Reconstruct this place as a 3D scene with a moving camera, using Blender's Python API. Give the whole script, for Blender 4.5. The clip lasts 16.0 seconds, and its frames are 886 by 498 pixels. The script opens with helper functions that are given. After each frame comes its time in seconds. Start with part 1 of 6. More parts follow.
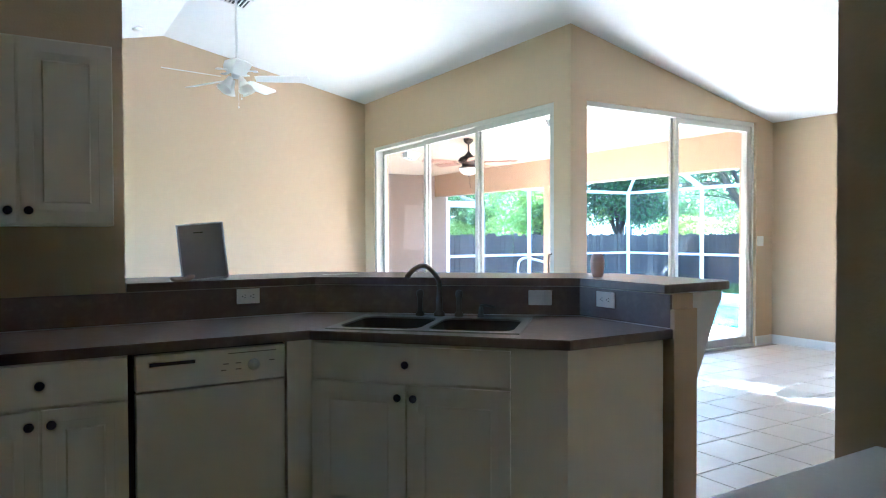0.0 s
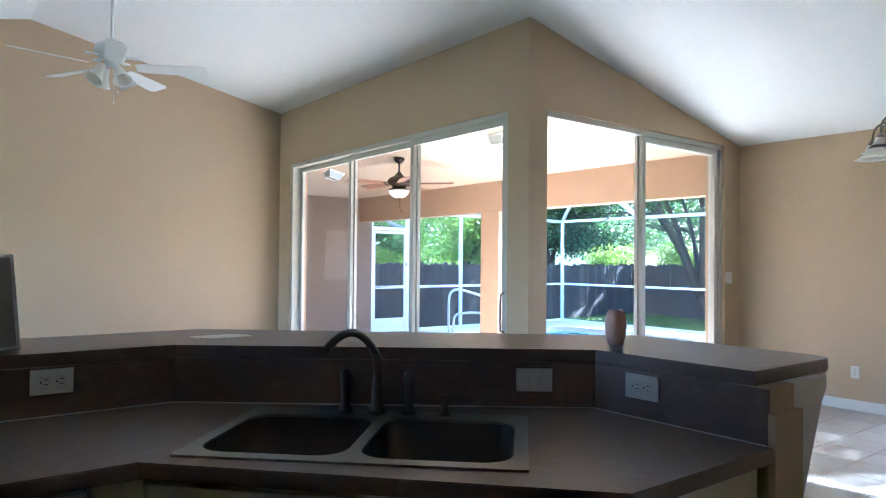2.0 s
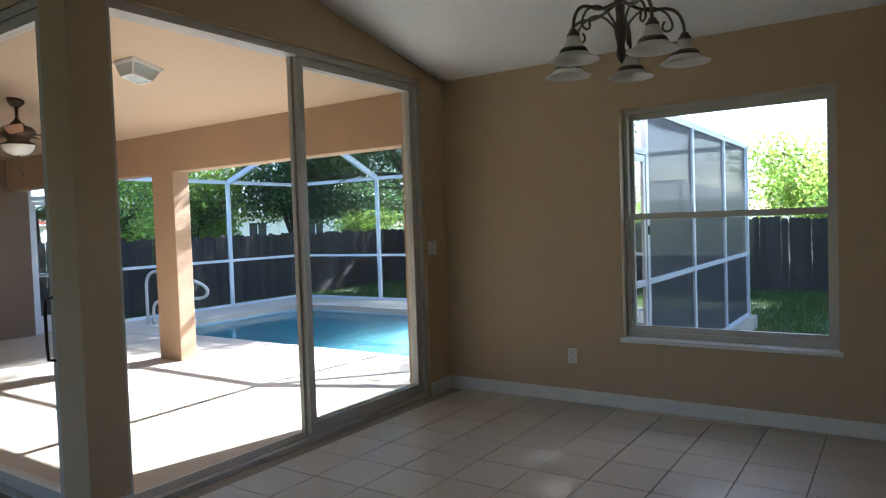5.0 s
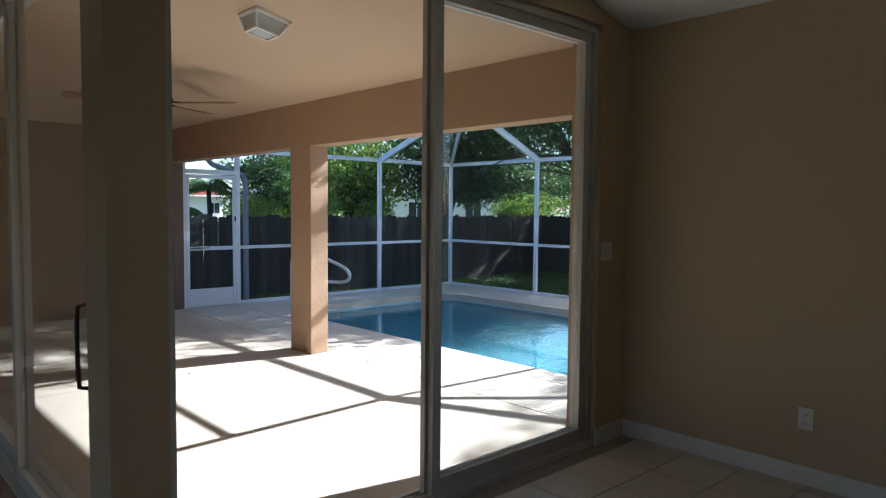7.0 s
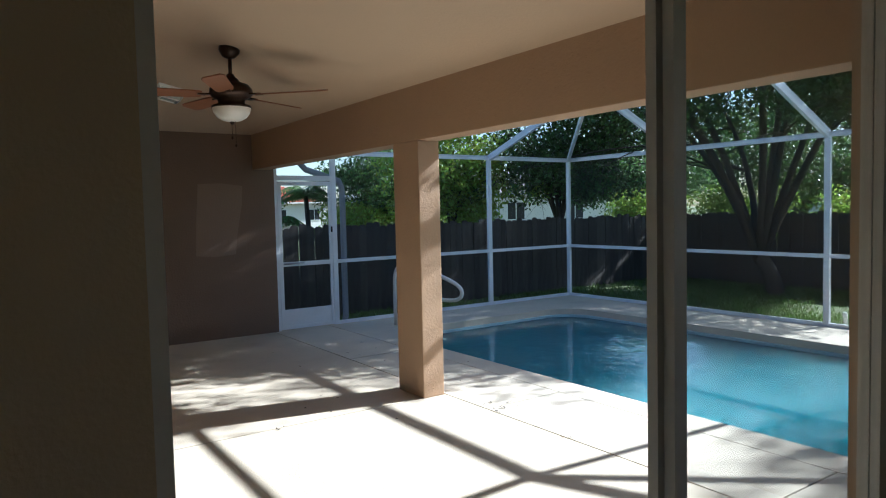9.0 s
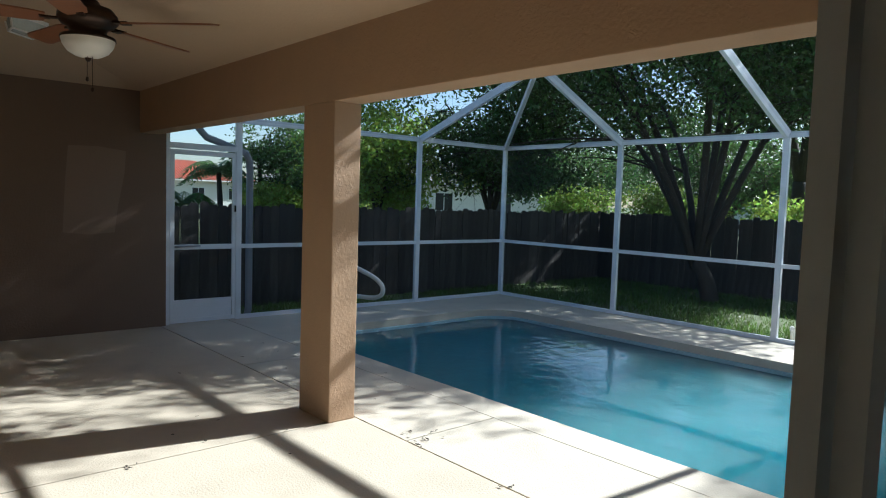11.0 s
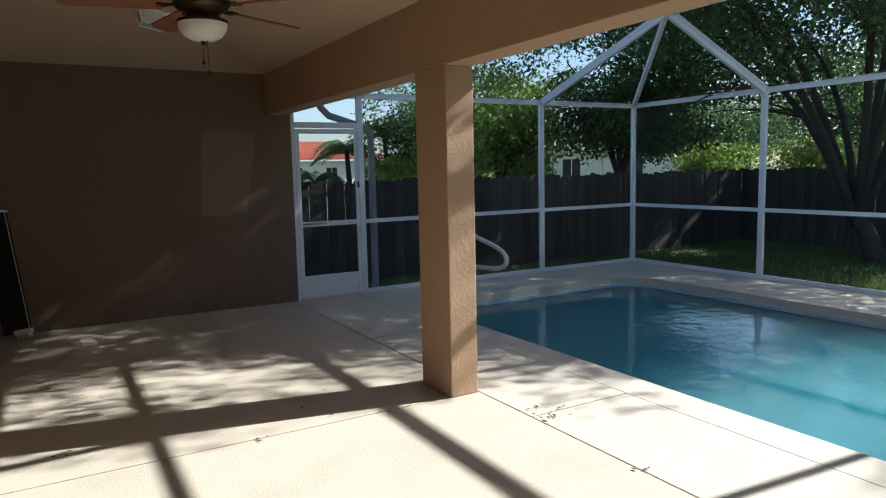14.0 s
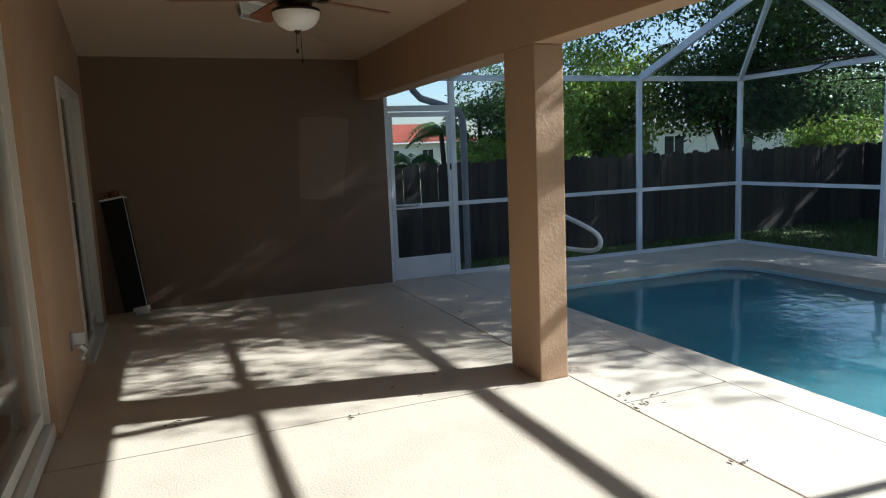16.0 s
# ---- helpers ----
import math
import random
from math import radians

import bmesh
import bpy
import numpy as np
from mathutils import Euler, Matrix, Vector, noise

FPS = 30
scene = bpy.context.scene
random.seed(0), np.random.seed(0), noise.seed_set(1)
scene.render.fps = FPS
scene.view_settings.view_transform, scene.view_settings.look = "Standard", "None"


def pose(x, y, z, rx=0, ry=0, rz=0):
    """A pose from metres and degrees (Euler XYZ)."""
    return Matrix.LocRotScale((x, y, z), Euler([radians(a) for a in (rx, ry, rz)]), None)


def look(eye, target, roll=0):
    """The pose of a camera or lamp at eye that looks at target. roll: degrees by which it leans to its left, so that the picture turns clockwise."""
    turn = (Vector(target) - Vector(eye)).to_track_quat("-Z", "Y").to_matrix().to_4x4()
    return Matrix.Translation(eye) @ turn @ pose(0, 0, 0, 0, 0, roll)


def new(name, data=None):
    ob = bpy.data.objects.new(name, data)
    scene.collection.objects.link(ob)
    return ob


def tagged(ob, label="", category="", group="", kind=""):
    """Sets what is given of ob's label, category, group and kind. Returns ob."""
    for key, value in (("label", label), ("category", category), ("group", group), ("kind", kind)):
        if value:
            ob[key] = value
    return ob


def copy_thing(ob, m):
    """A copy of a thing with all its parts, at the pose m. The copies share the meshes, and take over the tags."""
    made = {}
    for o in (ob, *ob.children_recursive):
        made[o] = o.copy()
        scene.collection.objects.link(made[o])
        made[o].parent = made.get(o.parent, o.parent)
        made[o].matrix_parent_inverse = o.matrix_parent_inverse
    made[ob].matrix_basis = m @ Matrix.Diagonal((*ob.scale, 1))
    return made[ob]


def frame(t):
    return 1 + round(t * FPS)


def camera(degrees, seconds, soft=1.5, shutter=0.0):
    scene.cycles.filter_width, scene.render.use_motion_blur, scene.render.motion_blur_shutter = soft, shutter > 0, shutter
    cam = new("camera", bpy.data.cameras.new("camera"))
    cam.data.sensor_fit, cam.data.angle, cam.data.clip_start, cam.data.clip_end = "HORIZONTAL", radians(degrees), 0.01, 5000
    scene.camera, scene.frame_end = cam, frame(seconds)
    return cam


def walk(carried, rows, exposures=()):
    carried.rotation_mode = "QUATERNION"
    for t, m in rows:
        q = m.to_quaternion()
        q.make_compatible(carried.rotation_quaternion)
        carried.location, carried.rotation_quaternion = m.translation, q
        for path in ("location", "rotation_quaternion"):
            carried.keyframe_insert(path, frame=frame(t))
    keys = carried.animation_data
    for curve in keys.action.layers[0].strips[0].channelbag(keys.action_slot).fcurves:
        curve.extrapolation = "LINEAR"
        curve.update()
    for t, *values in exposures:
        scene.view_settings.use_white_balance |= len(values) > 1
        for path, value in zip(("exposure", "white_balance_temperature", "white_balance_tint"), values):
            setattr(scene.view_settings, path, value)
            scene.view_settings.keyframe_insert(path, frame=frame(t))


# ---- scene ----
cam = camera(66.0, 16.0, soft=1.1)
PATH = [
    (0, (0.316, 0.06, 1.327), (1.351, 1.77, 1.286), -0.2),
    (0.5, (0.386, 0.38, 1.357), (1.35, 2.131, 1.314), 3.7),
    (1, (0.541, 0.66, 1.356), (1.475, 2.429, 1.365), -1.0),
    (1.5, (0.721, 0.924, 1.388), (1.575, 2.733, 1.41), -1.7),
    (2, (0.929, 1.189, 1.391), (2.152, 2.771, 1.427), 0.5),
    (2.5, (1.27, 1.33, 1.37), (2.842, 2.566, 1.432), -3.4),
    (3, (1.575, 1.392, 1.361), (3.224, 2.519, 1.465), -5.9),
    (3.5, (1.918, 1.596, 1.351), (3.746, 2.406, 1.349), 1.7),
    (4.75, (2.87, 1.76, 1.42), (4.56, 2.83, 1.355), -0.8),
    (6, (3.68, 2.063, 1.466), (5.204, 3.353, 1.341), -3.3),
    (6.5, (3.873, 2.381, 1.457), (5.237, 3.824, 1.225), 2.4),
    (7, (4.08, 2.6, 1.499), (5.436, 4.065, 1.383), 0.5),
    (7.5, (4.324, 2.963, 1.456), (5.563, 4.532, 1.409), -1.7),
    (8, (4.538, 3.338, 1.524), (5.607, 5.028, 1.479), -2.7),
    (8.5, (4.608, 3.686, 1.593), (5.796, 5.294, 1.525), -0.4),
    (9, (4.811, 3.994, 1.558), (5.95, 5.634, 1.445), -1.3),
    (9.5, (4.92, 4.33, 1.525), (6.05, 5.969, 1.332), 3.0),
    (10, (5.146, 4.586, 1.507), (6.454, 6.093, 1.375), 2.1),
    (12.5, (5.683, 5.045, 1.52), (6.953, 6.578, 1.333), 0.7),
    (13, (5.694, 5.03, 1.51), (6.866, 6.638, 1.312), -1.0),
    (13.5, (5.698, 5.027, 1.503), (6.777, 6.696, 1.281), -1.5),
    (14, (5.692, 5.035, 1.483), (6.692, 6.751, 1.252), -1.3),
    (14.5, (5.692, 5.04, 1.511), (6.641, 6.784, 1.271), -0.7),
    (15, (5.627, 5.143, 1.56), (6.352, 7.001, 1.353), -1.1),
    (15.5, (5.647, 5.086, 1.497), (6.296, 6.966, 1.286), 0.0),
    (16, (5.745, 5.026, 1.49), (6.489, 6.862, 1.213), -2.4),
]
EXPOSURES = [(0.0, 6.05, 4300, 10), (0.5, 5.65, 4300, 10), (1.5, 5.3, 4350, 12), (2.5, 4.9, 4500, 11), (3.5, 4.4, 4750, 11), (4.75, 3.4, 5000, 9), (6.0, 2.6, 5100, 9), (7.0, 2.33, 5100, 9), (8.0, 2.08, 5100, 8), (9.0, 1.87, 5100, 5), (10.0, 1.55, 5200, 3), (12.5, 1.45, 5400, 4), (13.5, 1.5, 5500, 6), (14.5, 1.4, 5500, 7), (15.0, 1.35, 5500, 7), (15.5, 1.55, 5400, 6), (16.0, 1.5, 5350, 5)]
walk(cam, [(t, look(eye, target, roll)) for t, eye, target, roll in PATH], EXPOSURES)

# ---- world and sun ----
SUN_EL, SUN_AZ = radians(35.5), radians(-12.0)          # azimuth from +x towards +y
world = bpy.data.worlds.new("world")
scene.world = world
world.use_nodes = True
wn = world.node_tree
sky = wn.nodes.new("ShaderNodeTexSky")
sky.sky_type = "NISHITA"
sky.sun_disc = False
sky.sun_elevation = SUN_EL
sky.sun_rotation = radians(90) - SUN_AZ
sky.dust_density = 1.2
wn.links.new(sky.outputs[0], wn.nodes["Background"].inputs[0])
wn.nodes["Background"].inputs[1].default_value = 0.06
sun = new("sun", bpy.data.lights.new("sun", "SUN"))
sun.data.energy = 5.0
sun.data.angle = radians(0.55)
sun.data.color = (1.0, 0.94, 0.85)
sun.matrix_world = look((math.cos(SUN_EL) * math.cos(SUN_AZ) * 60, math.cos(SUN_EL) * math.sin(SUN_AZ) * 60, math.sin(SUN_EL) * 60), (0, 0, 0))

# ---- plan, in metres ----
KITCHEN = Vector((-0.125, 0.135, 0))   # the kitchen's numbers start here
XW, XE = -2.6, 8.06          # west and east inner faces of the house
YS, YN = -1.6, 9.85          # kitchen's south face, living room's north face
XL, YL = 4.82, 5.10          # inner faces of the two glazed walls
XO, YO = 5.055, 5.31          # their outer faces
XB0, XB1 = 8.04, 8.26        # beam and column
YF = 13.17                   # far wall of the covered patio
LZ = -0.10                   # patio slab
GZ = -0.30                   # lawn
BEAM_Z = 2.17
RIDGE_X, SLOPE, EAVE = 1.88, 0.215, 2.675
CX, CY0, CY1 = 14.125, 3.74, 13.22   # screen cage: far side, near end, far end
RAIL_Z, FLAT_Z = 2.44, 3.28


def vault(x):
    return EAVE + SLOPE * (XE - RIDGE_X) - SLOPE * abs(x - RIDGE_X)


def soffit(x):
    """Height of the patio ceiling, which carries the vault's slope on outside."""
    return vault(x) - 0.035


# ---- mesh helpers ----
def box(bm, a, b, bevel=0.0):
    """An upright box between two corners, with bevelled edges if asked."""
    r = bmesh.ops.create_cube(bm, size=1.0)
    vs = r["verts"]
    for v in vs:
        v.co = Vector([(a[i] + b[i]) / 2 + v.co[i] * (b[i] - a[i]) for i in range(3)])
    if bevel:
        es = list({e for v in vs for e in v.link_edges})
        bmesh.ops.bevel(bm, geom=es, offset=bevel, segments=2, affect="EDGES", profile=0.6)
    return bm


def cut_box(a, b, bevel=0.0):
    return box(bmesh.new(), a, b, bevel)


def prism(bm, pts, z0, z1, bevel=0.0):
    """A slab with the outline pts, from z0 to z1."""
    lo = [bm.verts.new((x, y, z0)) for x, y in pts]
    hi = [bm.verts.new((x, y, z1)) for x, y in pts]
    n = len(pts)
    fs = [bm.faces.new(hi), bm.faces.new(lo[::-1])]
    for i in range(n):
        fs.append(bm.faces.new((lo[i], lo[(i + 1) % n], hi[(i + 1) % n], hi[i])))
    if bevel:
        es = [e for e in fs[0].edges] + [e for e in fs[1].edges]
        bmesh.ops.bevel(bm, geom=es, offset=bevel, segments=2, affect="EDGES", profile=0.6)
    bmesh.ops.recalc_face_normals(bm, faces=bm.faces[:])
    return bm


def beam(bm, p, q, w, h=None, up=(0, 0, 1)):
    """A straight bar of section w x h from p to q."""
    h = h or w
    p, q = Vector(p), Vector(q)
    d = (q - p).normalized()
    u = Vector(up)
    if abs(d.dot(u)) > 0.98:
        u = Vector((1, 0, 0))
    s = d.cross(u).normalized()
    u = s.cross(d).normalized()
    ring = lambda c: [bm.verts.new(c + s * i * w / 2 + u * j * h / 2) for i, j in ((-1, -1), (1, -1), (1, 1), (-1, 1))]
    a, b = ring(p), ring(q)
    bm.faces.new(a[::-1]), bm.faces.new(b)
    for i in range(4):
        bm.faces.new((a[i], a[(i + 1) % 4], b[(i + 1) % 4], b[i]))
    return bm


def tube(bm, pts, r, seg=10, r2=None):
    """A round tube along pts, r tapering to r2."""
    pts = [Vector(p) for p in pts]
    rings = []
    n = len(pts)
    u = Vector((0.3, 0.5, 0.8))
    for i, p in enumerate(pts):
        d = (pts[min(i + 1, n - 1)] - pts[max(i - 1, 0)]).normalized()
        s = d.cross(u)
        if s.length < 0.05:
            s = d.cross(Vector((1, 0, 0)))
        s.normalize()
        u = s.cross(d).normalized()
        rad = r if r2 is None else r + (r2 - r) * i / (n - 1)
        rings.append([bm.verts.new(p + (s * math.cos(a) + u * math.sin(a)) * rad) for a in [2 * math.pi * k / seg for k in range(seg)]])
    for a, b in zip(rings, rings[1:]):
        for k in range(seg):
            f = bm.faces.new((a[k], a[(k + 1) % seg], b[(k + 1) % seg], b[k]))
            f.smooth = True
    bm.faces.new(rings[0][::-1]), bm.faces.new(rings[-1])
    return bm


def lathe(bm, profile, c, seg=24, axis=None):
    """A body turned about the z axis through c; profile holds (radius, height)."""
    c = Vector(c)
    rings = []
    for rad, z in profile:
        if rad < 1e-5:
            rings.append([bm.verts.new(c + Vector((0, 0, z)))])
        else:
            rings.append([bm.verts.new(c + Vector((rad * math.cos(a), rad * math.sin(a), z))) for a in [2 * math.pi * k / seg for k in range(seg)]])
    for a, b in zip(rings, rings[1:]):
        for k in range(seg):
            k2 = (k + 1) % seg
            if len(a) == 1 and len(b) == 1:
                continue
            if len(a) == 1:
                f = bm.faces.new((a[0], b[k2], b[k]))
            elif len(b) == 1:
                f = bm.faces.new((a[k], a[k2], b[0]))
            else:
                f = bm.faces.new((a[k], a[k2], b[k2], b[k]))
            f.smooth = True
    if axis is not None:
        m = Vector((0, 0, 1)).rotation_difference(Vector(axis)).to_matrix()
        for ring in rings:
            for v in ring:
                v.co = c + m @ (v.co - c)
    return bm


def arc(p0, p1, p2, n=8):
    """Points of a quadratic curve."""
    p0, p1, p2 = Vector(p0), Vector(p1), Vector(p2)
    return [p0 * (1 - t) ** 2 + p1 * 2 * t * (1 - t) + p2 * t * t for t in [i / n for i in range(n + 1)]]


def turned(bm, m):
    bmesh.ops.transform(bm, matrix=m, verts=bm.verts[:])
    return bm


ORIGIN = Vector((0, 0, 0))       # where the numbers of the space being built start


def home(ob):
    p = Vector((0, 0, 0))
    while ob:
        p += ob.location
        ob = ob.parent
    return p


def mesh_of(name, bm, material):
    me = bpy.data.meshes.new(name)
    bm.to_mesh(me)
    bm.free()
    me.materials.append(material)
    return me


def part(name, bm, material, parent=None, label=""):
    """Links a bmesh, given in the world's metres, as one mesh object under a thing or part."""
    at = home(parent) if parent else None
    if parent:
        bmesh.ops.translate(bm, vec=ORIGIN - at, verts=bm.verts[:])
    ob = new(name, mesh_of(name, bm, material))
    ob.parent = parent
    if not parent:
        ob.location = ORIGIN
    if label:
        tagged(ob, label)
    return ob


def thing(name, at, label, category, group="", kind=""):
    """An empty at the base of a thing, to hold its parts."""
    ob = new(name)
    ob.location = Vector(at) + ORIGIN
    ob.empty_display_size = 0.1
    return tagged(ob, label, category, group, kind)


def solid(name, bm, material, label, category="", kind=""):
    """A thing or piece of the setting that is one mesh."""
    return tagged(part(name, bm, material), label, category, "", kind)


# ---- materials ----
def material(name, colour, rough=0.6, metal=0.0, scale=6.0, amount=0.12, bump=0.0, bump_scale=60.0, fine=0.0, spec=0.5, random_shift=0.0, stretch=(1, 1, 1), second=None, second_scale=1.3, second_amount=0.0, coat=0.0):
    """A surface whose colour varies at two scales, with fine relief."""
    m = bpy.data.materials.new(name)
    m.use_nodes = True
    t = m.node_tree
    n, l = t.nodes, t.links
    b = n["Principled BSDF"]
    b.inputs["Metallic"].default_value = metal
    b.inputs["Specular IOR Level"].default_value = spec
    b.inputs["Coat Weight"].default_value = coat
    co = n.new("ShaderNodeTexCoord")
    mp = n.new("ShaderNodeMapping")
    mp.inputs["Scale"].default_value = stretch
    l.new(co.outputs["Object"], mp.inputs[0])

    def nz(sc, detail=4):
        x = n.new("ShaderNodeTexNoise")
        x.inputs["Scale"].default_value = sc
        x.inputs["Detail"].default_value = detail
        l.new(mp.outputs[0], x.inputs["Vector"])
        return x

    big, small = nz(scale), nz(scale * 11, 6)
    mix = n.new("ShaderNodeMix")
    mix.data_type = "RGBA"
    c = Vector(colour)
    mix.inputs["A"].default_value = (*(c * (1 - amount)), 1)
    mix.inputs["B"].default_value = (*(c * (1 + amount)), 1)
    add = n.new("ShaderNodeMath")
    add.operation = "MULTIPLY_ADD"
    add.inputs[1].default_value = 0.6
    l.new(small.outputs["Fac"], add.inputs[0])
    half = n.new("ShaderNodeMath")
    half.operation = "MULTIPLY"
    half.inputs[1].default_value = 0.5
    l.new(big.outputs["Fac"], half.inputs[0])
    l.new(half.outputs[0], add.inputs[2])
    l.new(add.outputs[0], mix.inputs["Factor"])
    last = mix.outputs["Result"]
    if second is not None:
        s = nz(second_scale, 5)
        ramp = n.new("ShaderNodeMapRange")
        ramp.inputs["From Min"].default_value = 0.5
        ramp.inputs["From Max"].default_value = 0.68
        ramp.inputs["To Max"].default_value = second_amount
        l.new(s.outputs["Fac"], ramp.inputs["Value"])
        m2 = n.new("ShaderNodeMix")
        m2.data_type = "RGBA"
        l.new(ramp.outputs[0], m2.inputs["Factor"])
        l.new(last, m2.inputs["A"])
        m2.inputs["B"].default_value = (*second, 1)
        last = m2.outputs["Result"]
    if random_shift:
        oi = n.new("ShaderNodeObjectInfo")
        hs = n.new("ShaderNodeHueSaturation")
        rr = n.new("ShaderNodeMapRange")
        rr.inputs["To Min"].default_value = 1 - random_shift
        rr.inputs["To Max"].default_value = 1 + random_shift
        l.new(oi.outputs["Random"], rr.inputs["Value"])
        l.new(rr.outputs[0], hs.inputs["Value"])
        l.new(last, hs.inputs["Color"])
        last = hs.outputs[0]
    l.new(last, b.inputs["Base Color"])
    rr = n.new("ShaderNodeMapRange")
    rr.inputs["To Min"].default_value = max(0.02, rough * 0.85)
    rr.inputs["To Max"].default_value = min(1.0, rough * 1.15)
    l.new(small.outputs["Fac"], rr.inputs["Value"])
    l.new(rr.outputs[0], b.inputs["Roughness"])
    if bump:
        bn = n.new("ShaderNodeBump")
        bn.inputs["Strength"].default_value = bump
        bn.inputs["Distance"].default_value = 0.01
        bz = nz(bump_scale, 5)
        l.new(bz.outputs["Fac"], bn.inputs["Height"])
        l.new(bn.outputs[0], b.inputs["Normal"])
    return m


def glass_material(name, tint=(0.985, 0.99, 0.987), rough=0.0):
    """Thin window glass: clear straight through, with a mirror sheen that grows at grazing angles."""
    m = bpy.data.materials.new(name)
    m.use_nodes = True
    t = m.node_tree
    n, l = t.nodes, t.links
    n.remove(n["Principled BSDF"])
    tr, gl, lw, mx = n.new("ShaderNodeBsdfTransparent"), n.new("ShaderNodeBsdfGlossy"), n.new("ShaderNodeLayerWeight"), n.new("ShaderNodeMixShader")
    tr.inputs[0].default_value = (*tint, 1)
    gl.inputs["Roughness"].default_value = rough
    lw.inputs["Blend"].default_value = 0.5
    pw, ad = n.new("ShaderNodeMath"), n.new("ShaderNodeMath")
    pw.operation, ad.operation = "POWER", "MULTIPLY_ADD"
    pw.inputs[1].default_value = 4.5
    ad.inputs[1].default_value, ad.inputs[2].default_value = 0.9, 0.02
    l.new(lw.outputs["Facing"], pw.inputs[0])
    l.new(pw.outputs[0], ad.inputs[0])
    l.new(ad.outputs[0], mx.inputs[0])
    l.new(tr.outputs[0], mx.inputs[1])
    l.new(gl.outputs[0], mx.inputs[2])
    l.new(mx.outputs[0], n["Material Output"].inputs[0])
    return m


def screen_material(name, cover=0.14, colour=(0.035, 0.037, 0.04)):
    """Fibreglass insect mesh: mostly open, with dark threads."""
    m = bpy.data.materials.new(name)
    m.use_nodes = True
    t = m.node_tree
    n, l = t.nodes, t.links
    b = n["Principled BSDF"]
    b.inputs["Base Color"].default_value = (*colour, 1)
    b.inputs["Roughness"].default_value = 0.6
    tr, mx = n.new("ShaderNodeBsdfTransparent"), n.new("ShaderNodeMixShader")
    mx.inputs[0].default_value = cover
    l.new(tr.outputs[0], mx.inputs[1])
    l.new(b.outputs[0], mx.inputs[2])
    l.new(mx.outputs[0], n["Material Output"].inputs[0])
    return m


def leaf_material(name, colour, vary=0.35, through_light=0.4):
    m = bpy.data.materials.new(name)
    m.use_nodes = True
    t = m.node_tree
    n, l = t.nodes, t.links
    b = n["Principled BSDF"]
    g = n.new("ShaderNodeNewGeometry")
    hs = n.new("ShaderNodeHueSaturation")
    hs.inputs["Color"].default_value = (*colour, 1)
    r1, r2 = n.new("ShaderNodeMapRange"), n.new("ShaderNodeMapRange")
    r1.inputs["To Min"].default_value, r1.inputs["To Max"].default_value = 1 - vary, 1 + vary
    r2.inputs["To Min"].default_value, r2.inputs["To Max"].default_value = 0.47, 0.53
    l.new(g.outputs["Random Per Island"], r1.inputs["Value"])
    l.new(g.outputs["Random Per Island"], r2.inputs["Value"])
    l.new(r1.outputs[0], hs.inputs["Value"])
    l.new(r2.outputs[0], hs.inputs["Hue"])
    l.new(hs.outputs[0], b.inputs["Base Color"])
    b.inputs["Roughness"].default_value = 0.45
    tl, mx = n.new("ShaderNodeBsdfTranslucent"), n.new("ShaderNodeMixShader")
    l.new(hs.outputs[0], tl.inputs[0])
    mx.inputs[0].default_value = through_light
    l.new(b.outputs[0], mx.inputs[1])
    l.new(tl.outputs[0], mx.inputs[2])
    l.new(mx.outputs[0], n["Material Output"].inputs[0])
    return m


def water_material():
    m = material("pool_water", (0.09, 0.245, 0.285), rough=0.03, scale=0.8, amount=0.10)
    t = m.node_tree
    b = t.nodes["Principled BSDF"]
    for lk in list(b.inputs["Roughness"].links):
        t.links.remove(lk)
    b.inputs["Roughness"].default_value = 0.03
    b.inputs["IOR"].default_value = 1.33
    b.inputs["Subsurface Weight"].default_value = 1.0
    b.inputs["Subsurface Radius"].default_value = (0.35, 0.9, 1.0)
    b.inputs["Subsurface Scale"].default_value = 5.0
    w, bn, co = t.nodes.new("ShaderNodeTexNoise"), t.nodes.new("ShaderNodeBump"), t.nodes.new("ShaderNodeTexCoord")
    w.inputs["Scale"].default_value = 3.2
    w.inputs["Detail"].default_value = 3
    w.inputs["Distortion"].default_value = 0.6
    t.links.new(co.outputs["Object"], w.inputs["Vector"])
    bn.inputs["Strength"].default_value = 0.15
    bn.inputs["Distance"].default_value = 0.05
    t.links.new(w.outputs["Fac"], bn.inputs["Height"])
    t.links.new(bn.outputs[0], b.inputs["Normal"])
    return m


